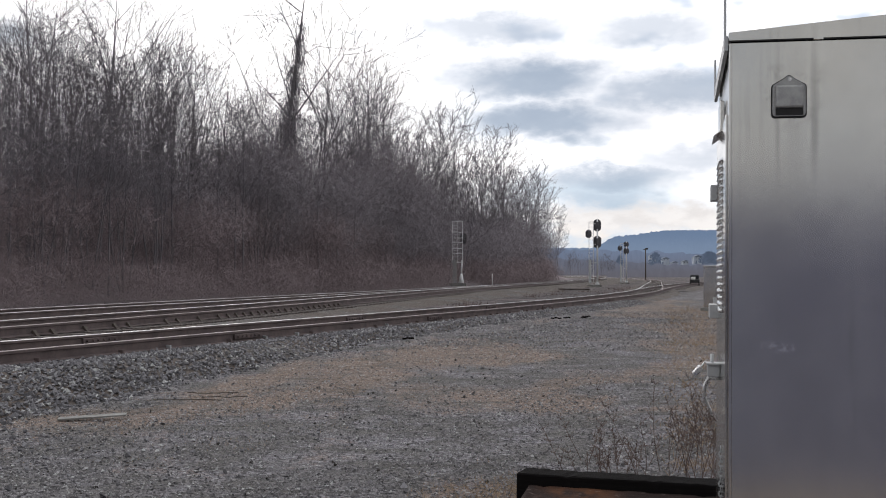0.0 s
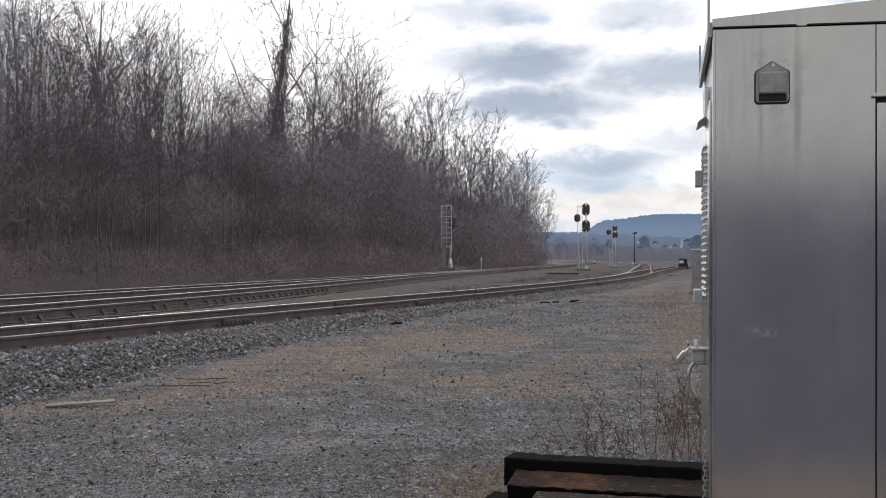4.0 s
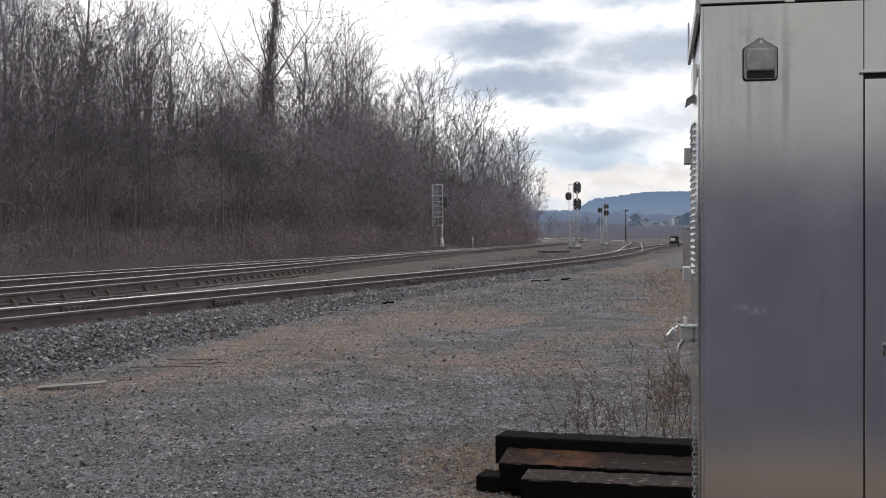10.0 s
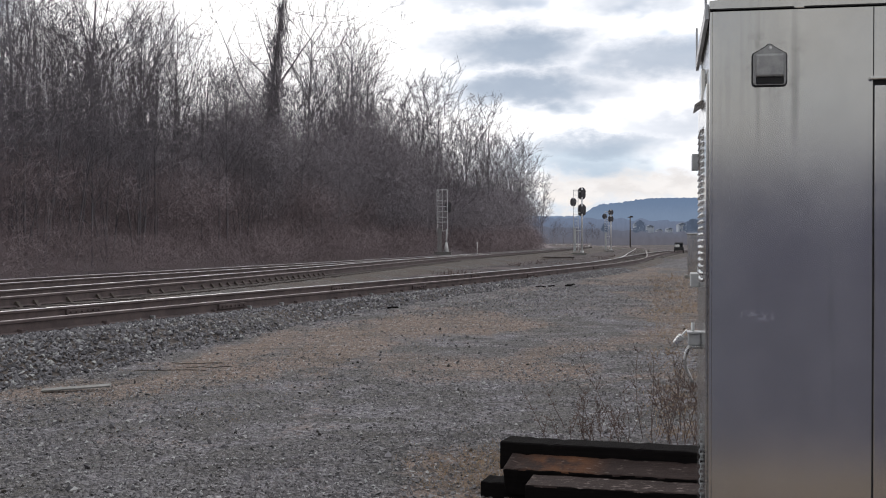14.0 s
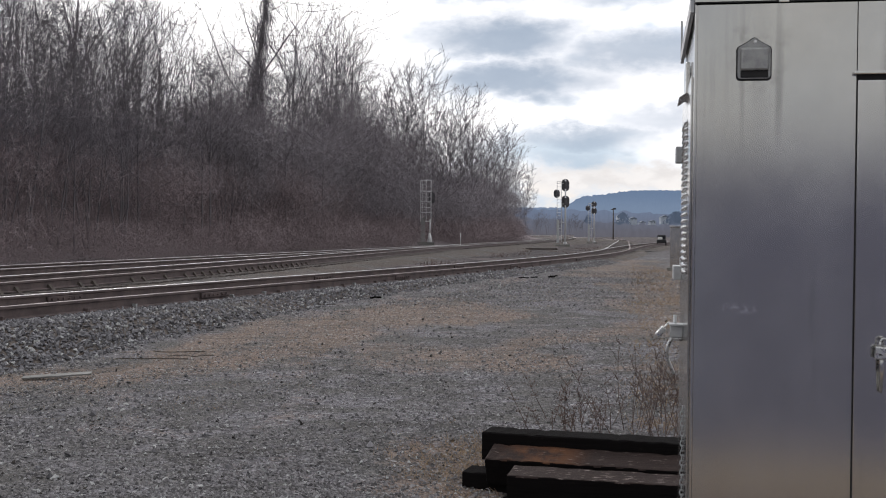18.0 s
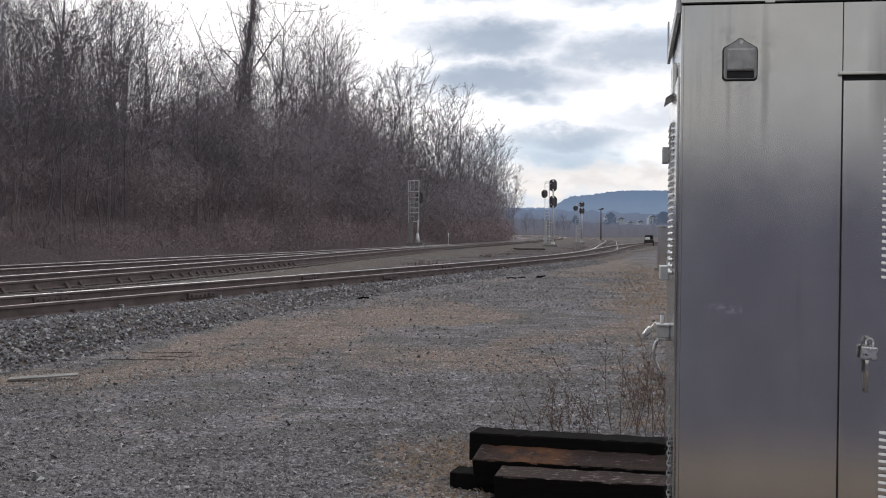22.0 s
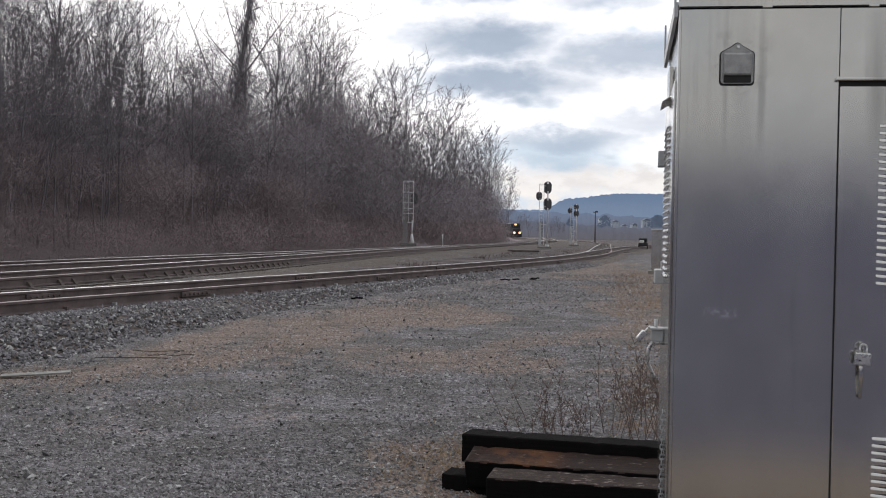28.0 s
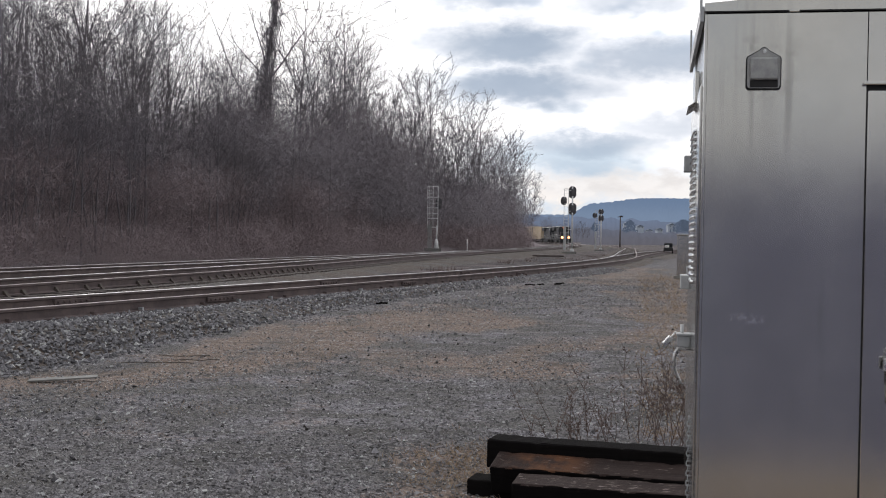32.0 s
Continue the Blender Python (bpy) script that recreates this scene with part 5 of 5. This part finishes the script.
def spread(name, patches, spots, mat, label, category):
    V = []
    for kind, x, y, z, k, turn in spots:
        p = patches[kind]
        c, si = math.cos(turn), math.sin(turn)
        V.append(np.stack([(p[:, 0] * c - p[:, 1] * si) * k + x, (p[:, 0] * si + p[:, 1] * c) * k + y, p[:, 2] * k + z], -1))
    V = np.concatenate(V)
    tagged(raw(name, V.tolist(), np.arange(len(V)).reshape(-1, 3).tolist(), mat), label, category, kind="stuff")


def build_tangle():
    """Brambles along the foot of the bank, and the creeper that fills the wood above them."""
    rs = random.Random(5)
    patches = [sliver_patch(1, 1700, 2.0, 1.5, 0.75, 0.0065, 0.0), sliver_patch(2, 1000, 2.1, 1.8, 0.7, 0.0065, 0.25), sliver_patch(3, 1500, 1.9, 1.1, 0.6, 0.0065, 0.4)]
    vines, brush = [], []
    y = 24.0
    while y < 262:
        big = 1 + y / 170
        for s in (9.9, 11.2, 13.0, 15.0, 17.0, 19.5, 23.0, 27.0):
            if s > 24 and y > 150:
                continue
            p = MAIN.at(y + rs.uniform(-1, 1), s + rs.uniform(-0.7, 0.7))
            g = float(ground_z(p.x, p.y))
            top = g + (wood_height(TANGLE, p.x, p.y) - g) * rs.uniform(0.72, 1.06) * (0.9 if s > 18 else 1.0)
            if s < 12.5 and 70 < y < 125 and abs(p.x / p.y + 0.002) < 0.022:
                continue  # kept clear round the signal
            if s < 12:
                if p.x + 1.2 * big > 0.086 * p.y:
                    continue
                k = (0.36 if s < 10.5 else 0.8) * rs.uniform(0.8, 1.2) * big
                k = min(k, max(0.25, (top - g) / 2.6))
                brush.append((2, p.x, p.y, g + 0.55 * k, k, rs.uniform(0, 6.28)))
                continue
            if p.x + 1.9 * big > 0.085 * p.y:
                continue
            z = g + 0.7
            while z < top - 0.8 or z < g + 1.0:
                k = rs.uniform(0.8, 1.15) * big
                kind = 0 if z < top - 1.7 * big else 1
                x1, y1 = p.x + rs.gauss(0, 0.6), p.y + rs.gauss(0, 0.6)
                if kind == 1 and rs.random() < 0.25:
                    z += 2.0 * k
                    continue
                if z < g + 3.4 and s < 18:
                    brush.append((2, x1, y1, z, k, rs.uniform(0, 6.28)))
                else:
                    vines.append((kind, x1, y1, z, k, rs.uniform(0, 6.28)))
                z += 2.0 * k
        y += 3.0 * big
    spread("vine_tangle", patches, vines, "sapling", "grey tangle of dead creeper that fills the bare wood", "vines")
    spread("thicket", patches, brush, "brush", "dense reddish-brown leafless thicket on the bank", "brush")


build_tangle()


def build_weeds():
    rs = random.Random(9)
    st = Sticks()
    for x, y, h, n in ((1.22, 8.6, 0.40, 9), (1.42, 8.9, 0.80, 4), (1.72, 8.9, 0.62, 12), (2.0, 9.0, 0.75, 14), (0.95, 8.7, 0.26, 9), (1.25, 9.4, 0.42, 7), (1.62, 8.5, 0.78, 3), (0.60, 8.5, 0.5, 1), (1.86, 8.6, 0.55, 12)):
        base = Vector((x, y, float(ground_z(x, y))))
        for _ in range(n):
            p = base + Vector((rs.gauss(0, 0.13), rs.gauss(0, 0.13), -0.02))
            d = Vector((rs.uniform(-0.5, 0.45), rs.uniform(-0.4, 0.4), 1)).normalized()
            length = h * rs.uniform(0.5, 1.1)
            for i in range(5):
                d = (d + Vector((rs.uniform(-0.12, 0.12), rs.uniform(-0.12, 0.12), 0))).normalized()
                q = p + d * length / 5
                st.add(p, q, 0.0038 - 0.0005 * i, 0.0034 - 0.0005 * i)
                if i > 1:
                    for _ in range(5):
                        e = q + Vector((rs.uniform(-0.09, 0.09), rs.uniform(-0.09, 0.09), rs.uniform(-0.01, 0.12))) * (h / 0.7)
                        st.add(q, e, 0.0026, 0.0)
                        g = q.lerp(e, rs.uniform(0.5, 0.95))
                        st.add(g - Vector((0, 0, 0.006)), g + Vector((rs.uniform(-0.010, 0.010), 0, 0.012)), 0.0042, 0.0)
                p = q
    for _ in range(60):
        x, y = rs.gauss(5.3, 0.7), rs.gauss(26, 5)
        base, h = Vector((x, y, float(ground_z(x, y)))), rs.uniform(0.06, 0.2)
        for _ in range(6):
            p = base + Vector((rs.gauss(0, 0.22), rs.gauss(0, 0.3), 0))
            st.add(p, p + Vector((rs.gauss(0, 0.4) * h, rs.gauss(0, 0.4) * h, h * rs.uniform(0.4, 1.1))), 0.003, 0.0)
    for _ in range(16):
        y = rs.uniform(40, 100)
        x = float(MAIN.x(y)) + (float(SIDING.x(y)) - float(MAIN.x(y))) * rs.uniform(0.15, 0.75)
        base, h = Vector((x, y, float(ground_z(x, y)))), rs.uniform(0.10, 0.32)
        for _ in range(30):
            p = base + Vector((rs.gauss(0, 0.3), rs.gauss(0, 0.3), 0))
            st.add(p, p + Vector((rs.gauss(0, 0.4) * h, rs.gauss(0, 0.4) * h, h * rs.uniform(0.4, 1.1))), 0.012, 0.0)
    tagged(raw("dead_weeds", st.v, st.f, "weed"), "dry brown seeded weeds by the ties and the tracks", "weeds", kind="stuff")
    # dry grass tufts
    st = Sticks()
    def tuft(x, y, n, h, sp):
        z = float(ground_z(x, y))
        for _ in range(n):
            p = Vector((x + rs.gauss(0, sp), y + rs.gauss(0, sp), z - 0.01))
            st.add(p, p + Vector((rs.gauss(0, h * 0.6), rs.gauss(0, h * 0.6), h * rs.uniform(0.4, 1.1))), 0.0035, 0.0)
    for _ in range(190):
        tuft(rs.gauss(0.30, 0.24), rs.gauss(7.9, 0.36), 5, 0.06, 0.05)
    for _ in range(900):
        y = 9 + 34 * rs.random() ** 1.5
        x = y * 0.235 + rs.uniform(-0.10, 0.10) * y * 0.6
        tuft(x, y, 5, 0.05 + 0.004 * y, 0.10)
    for _ in range(800):
        y = 9 + 20 * rs.random()
        x = float(SIDING.x(y)) + rs.uniform(2.2, 5.5)
        tuft(x, y, 4, 0.035, 0.08)
    tagged(raw("dry_grass", st.v, st.f, "straw"), "short dry straw-coloured grass in the gravel", "grass", kind="stuff")


build_weeds()


# ---- distance ----
def backdrop(name, dist, x0, x1, top, mat, label, steps=160, seed=1, rough=1.0, cell=30.0):
    verts, faces = [], []
    for i in range(steps + 1):
        x = x0 + (x1 - x0) * i / steps
        h = top(x) + rough * (noise.noise(Vector((x / cell, seed, 0))) + 0.6 * noise.noise(Vector((x / cell * 4.1, seed, 4))))
        y = dist - abs(x) * abs(x) / (4 * dist)
        verts += [(x, y, -8.0), (x, y, h), (x, y + dist * 0.08, -8.0)]
    for i in range(steps):
        a = 3 * i
        faces += [(a, a + 3, a + 4, a + 1), (a + 1, a + 4, a + 5, a + 2)]
    ob = raw(name, verts, faces, mat)
    return tagged(ob, label, "hills", kind="structure")


def ridge_top(x):
    u = x / 2600.0
    return 59 + 26 * float(smooth(0.110, 0.133, u)) + 13 * float(smooth(0.13, 0.18, u)) - 30 * float(smooth(0.5, 1.1, u))


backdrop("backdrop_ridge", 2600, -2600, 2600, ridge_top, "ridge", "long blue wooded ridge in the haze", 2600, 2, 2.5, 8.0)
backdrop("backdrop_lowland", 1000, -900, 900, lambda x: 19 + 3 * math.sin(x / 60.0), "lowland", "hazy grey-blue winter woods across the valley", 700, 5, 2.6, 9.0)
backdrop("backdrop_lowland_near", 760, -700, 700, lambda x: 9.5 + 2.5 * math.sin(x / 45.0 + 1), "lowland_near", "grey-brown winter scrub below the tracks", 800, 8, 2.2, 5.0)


def scrub():
    """Grey-brown scrub just beyond the bend, where the ground falls away; self-lit haze tones."""
    verts, faces, n = [], [], 500
    for i in range(n + 1):
        x = 47 + 260 * i / n
        h = 2.6 + 0.9 * noise.noise(Vector((x / 9, 3, 0))) + 0.9 * noise.noise(Vector((x / 1.7, 5, 0)))
        y = 372 + 0.08 * (x - 47)
        verts += [(x, y, -0.5), (x, y, h), (x, y + 14, -0.5)]
    for i in range(n):
        k = 3 * i
        faces += [(k, k + 3, k + 4, k + 1), (k + 1, k + 4, k + 5, k + 2)]
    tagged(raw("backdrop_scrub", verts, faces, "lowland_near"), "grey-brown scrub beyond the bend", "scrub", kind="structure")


scrub()


def behind():
    """Low wooded rise that closes the place behind the camera, unseen but for the cabinet's reflection."""
    verts, faces, n = [], [], 90
    for i in range(n + 1):
        a = radians(95 + 170 * i / n)
        h = 5.5 + 0.6 * noise.noise(Vector((i * 0.33, 2, 0))) + 0.3 * noise.noise(Vector((i * 1.4, 7, 0)))
        for r, z in ((48, -1.0), (49, h), (60, -1.0)):
            verts.append((math.sin(a) * r, math.cos(a) * r, z))
    for i in range(n):
        k = 3 * i
        faces += [(k, k + 3, k + 4, k + 1), (k + 1, k + 4, k + 5, k + 2)]
    tagged(raw("backdrop_trees", verts, faces, "hedge"), "unseen dark line of trees closing the yard, added for the cabinet's reflection", "trees", kind="structure")


# bluish so that the cabinet mirrors a blue-grey band
M["hedge"] = plain("dark_tree_line", (0.106, 0.108, 0.158), (0.148, 0.150, 0.210), 0.6, 0.95)
behind()


def house(x, y, z, w, h, mat):
    t = thing("house", pose(x, y, z), "small pale house far off among trees", "house", "far houses")
    bm = B()
    box(bm, -w / 2, w / 2, 0, 8, -4, h)
    part("wall", bm, mat, t)
    bm = B()
    prism(bm, [(-w / 2 - 0.3, h), (w / 2 + 0.3, h), (0, h + w * 0.25)], 8.4, Matrix.Translation((0, -0.2, 0)))
    part("roof", bm, "roof", t)
    for k in (-0.25, 0.2):
        bm = B()
        box(bm, w * k, w * k + 0.5, -0.06, 0.02, h - 1.0, h - 0.4)
        part("window", bm, "glass", t)


for x, y, z, w, h, mat in ((145, 830, 11.2, 5, 0.9, "far_wall"), (149, 815, 8.4, 4, 0.9, "far_wall"), (133, 840, 7.2, 6, 1.0, "far_wall"), (160, 835, 9.4, 4, 0.9, "far_wall"), (171, 845, 12.4, 6, 1.2, "far_wall"), (141, 860, 13.6, 5, 1.0, "far_wall")):
    house(x, y, z, w, h, mat)


def pine_clump(x, y, z, w, h, seed):
    """A dark clump of far evergreens, self-lit with haze in the colour."""
    rs = random.Random(seed)
    st = Sticks()
    for _ in range(420):
        a, u, v = rs.uniform(0, 6.28), math.sqrt(rs.random()), rs.random()
        k = (1 - v) ** 0.5
        p = Vector((math.cos(a) * u * w * k, math.sin(a) * u * w * k * 0.5, v * h))
        st.add(p, p + Vector((rs.uniform(-1, 1), rs.uniform(-1, 1), rs.uniform(0, 1.4))), 0.45, 0.0)
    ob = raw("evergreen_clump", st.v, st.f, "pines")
    ob.matrix_world = pose(x, y, z)
    tagged(ob, "dark clump of evergreens far off", "tree", "far evergreens", "stuff")


for k, (x, y, z, w, h) in enumerate(((135, 815, 5, 7, 11), (176, 830, 8, 11, 9), (113, 835, 5, 4, 9), (183, 860, 9, 8, 8))):
    pine_clump(x, y, z, w, h, k)


# ---- parked maintenance truck by the yard lead ----
def build_truck():
    t = thing("utility_vehicle", pose(23.3, 117.0, 0.30, 0, 0, -11), "small dark utility vehicle with a pale bonnet parked by the track", "vehicle")
    t.scale = (0.5, 0.45, 0.62)
    bm = B()
    box(bm, -0.95, 0.95, -2.4, 2.4, 0.45, 1.0, 0.10)
    box(bm, -0.85, 0.85, -0.6, 1.2, 1.0, 1.75, 0.18)
    part("body", bm, "black", t)
    bm = B()
    box(bm, -0.75, 0.15, -2.46, -1.2, 0.95, 1.4, 0.12)
    part("bonnet", bm, "white", t, "pale bonnet")
    bm = B()
    box(bm, -0.7, 0.7, -0.63, -0.5, 1.15, 1.6, 0.05)
    part("windscreen", bm, "glass", t)
    for sx in (-0.95, 0.75):
        for sy in (-1.5, 1.5):
            bm = B()
            cyl(bm, (sx, sy, 0.38), (sx + 0.2, sy, 0.38), 0.38, n=16)
            part("wheel", bm, "dark", t)


build_truck()


# ---- the train ----
def wheels(parent, ys, r=0.5):
    for y in ys:
        bm = B()
        for sx in (-0.78, 0.66):
            cyl(bm, (sx, y, r), (sx + 0.12, y, r), r, n=18)
        cyl(bm, (-0.7, y, r), (0.7, y, r), 0.09, n=8)
        part("wheelset", bm, "rust", parent)


def locomotive(label, lit):
    t = thing("locomotive", Matrix(), label, "locomotive", "train")
    bm = B()
    box(bm, -1.5, 1.5, -10.6, 10.6, 1.05, 1.45, 0.04)
    part("underframe", bm, "loco", t)
    bm = B()
    box(bm, -1.2, 1.2, 8.0, 10.1, 1.45, 3.0, 0.18)
    part("nose", bm, "loco", t)
    bm = B()
    box(bm, -1.5, 1.5, 5.2, 8.0, 1.45, 4.25, 0.12)
    box(bm, -1.35, 1.35, 5.2, 8.0, 4.2, 4.5, 0.10)
    cab = part("cab", bm, "loco", t)
    for x in (-1.15, 0.15):
        bm = B()
        box(bm, x, x + 1.0, 7.99, 8.03, 3.15, 3.9, 0.05)
        part("windscreen", bm, "glass", cab)
    for sx in (-1.53, 1.48):
        bm = B()
        box(bm, sx, sx + 0.05, 5.6, 7.2, 3.1, 3.9, 0.02)
        part("side_window", bm, "glass", cab)
    bm = B()
    box(bm, -0.95, 0.95, -9.8, 5.2, 1.45, 4.15, 0.08)
    part("hood", bm, "loco", t)
    bm = B()
    box(bm, -1.5, 1.5, -9.2, -4.6, 3.5, 4.55, 0.10)
    part("radiator", bm, "loco", t)
    for y in (-7.0, 1.5):
        bm = B()
        box(bm, -1.52, 1.52, y - 0.9, y + 0.9, 4.40, 4.62, 0.03, pose(0, 0, 0))
        part("roof_panel", bm, "white", t, "pale roof panel")
    bm = B()
    box(bm, -1.4, 1.4, -2.6, 2.6, 0.35, 1.05, 0.15)
    part("fuel_tank", bm, "loco", t)
    for y0 in (-7.2, 7.2):
        bm = B()
        box(bm, -1.15, 1.15, y0 - 2.4, y0 + 2.4, 0.45, 0.95, 0.06)
        tr = part("bogie", bm, "dark", t)
        wheels(tr, (y0 - 1.85, y0, y0 + 1.85))
    for sx in (-1.45, 1.45):
        bm = B()
        for y in np.arange(-10.2, 10.3, 1.7):
            cyl(bm, (sx, y, 1.4), (sx, y, 2.4), 0.02, n=5)
        cyl(bm, (sx, -10.2, 2.4), (sx, 4.9, 2.4), 0.02, n=5)
        part("handrail", bm, "white", t)
    bm = B()
    prism(bm, [(-1.45, 0.25), (1.45, 0.25), (1.5, 1.1), (-1.5, 1.1)], 0.12, Matrix.Translation((0, 10.6, 0)))
    part("pilot", bm, "loco", t)
    bm = B()
    cyl(bm, (0, 10.5, 0.95), (0, 11.2, 0.95), 0.12, n=8)
    part("coupler", bm, "rust", t)
    for x, y, z, r in ((-0.16, 8.05, 4.16, 0.12), (0.16, 8.05, 4.16, 0.12), (-0.85, 10.62, 1.62, 0.2), (0.85, 10.62, 1.62, 0.2)):
        bm = B()
        cyl(bm, (x, y - 0.1, z), (x, y + 0.05, z), r, n=14)
        lamp = part("headlight" if z > 3 else "ditch_light", bm, "head" if lit else "glass", t)
        # oversized disc imitates the glare of a lit lamp; plain glass when unlit
        bm = B()
        cyl(bm, (x, y - 0.12, z), (x, y + 0.02, z), r * 1.9, n=16)
        part("lens", bm, "lens" if lit else "glass", lamp)
    return t


def freight_car(label, mat, h):
    t = thing("freight_car", Matrix(), label, "freight car", "train")
    bm = B()
    box(bm, -1.5, 1.5, -8.4, 8.4, 1.15, h, 0.05)
    body = part("body", bm, mat, t)
    bm = B()
    for sx in (-1.54, 1.5):
        for y in np.arange(-8.2, 8.3, 1.36):
            box(bm, sx, sx + 0.04, y - 0.05, y + 0.05, 1.15, h)
    part("side_rib", bm, mat, t)
    bm = B()
    box(bm, -1.3, 1.3, -8.6, 8.6, 0.85, 1.15)
    part("underframe", bm, "dark", t)
    for y0 in (-6.2, 6.2):
        bm = B()
        box(bm, -1.1, 1.1, y0 - 1.3, y0 + 1.3, 0.4, 0.8, 0.05)
        tr = part("bogie", bm, "dark", t)
        wheels(tr, (y0 - 0.9, y0 + 0.9), 0.45)
    return t


TRAIN = [(locomotive("black diesel locomotive with lit headlights leading a train", True), 10.8),
         (locomotive("black diesel locomotive coupled behind the leader", False), 10.8)]
for lab, mat, h in (("tan covered freight car behind the locomotives", "tan", 4.8), ("tan covered freight car near the tail", "tan", 5.1), ("oxide-red box car in the train", "boxred", 4.5), ("tan covered freight car near the tail", "tan", 5.1), ("oxide-red box car in the train", "boxred", 4.5)):
    TRAIN.append((freight_car(lab, mat, h), 8.9))


def motions():
    """The train rounds the bend on the far main track, coming on at a steady pace."""
    speed, y_ref, t_ref = 13.0, 316.0, 31.0
    d_ref = float(np.interp(y_ref, MAIN.ys, MAIN.len))
    off = 0.0
    for ob, half in TRAIN:
        rows = []
        for k in range(17):
            t = 2.0 * k
            d = d_ref + speed * (t_ref - t) + off + half
            y = MAIN.along(d)
            p = MAIN.at(y, far_side(y) + GAUGE / 2, Z_MAIN + 0.004)
            rows.append((t, pose(p.x, p.y, p.z, 0, 0, 180 - math.degrees(float(MAIN.h(y))))))
        walk(ob, rows)
        off += 2 * half


motions()
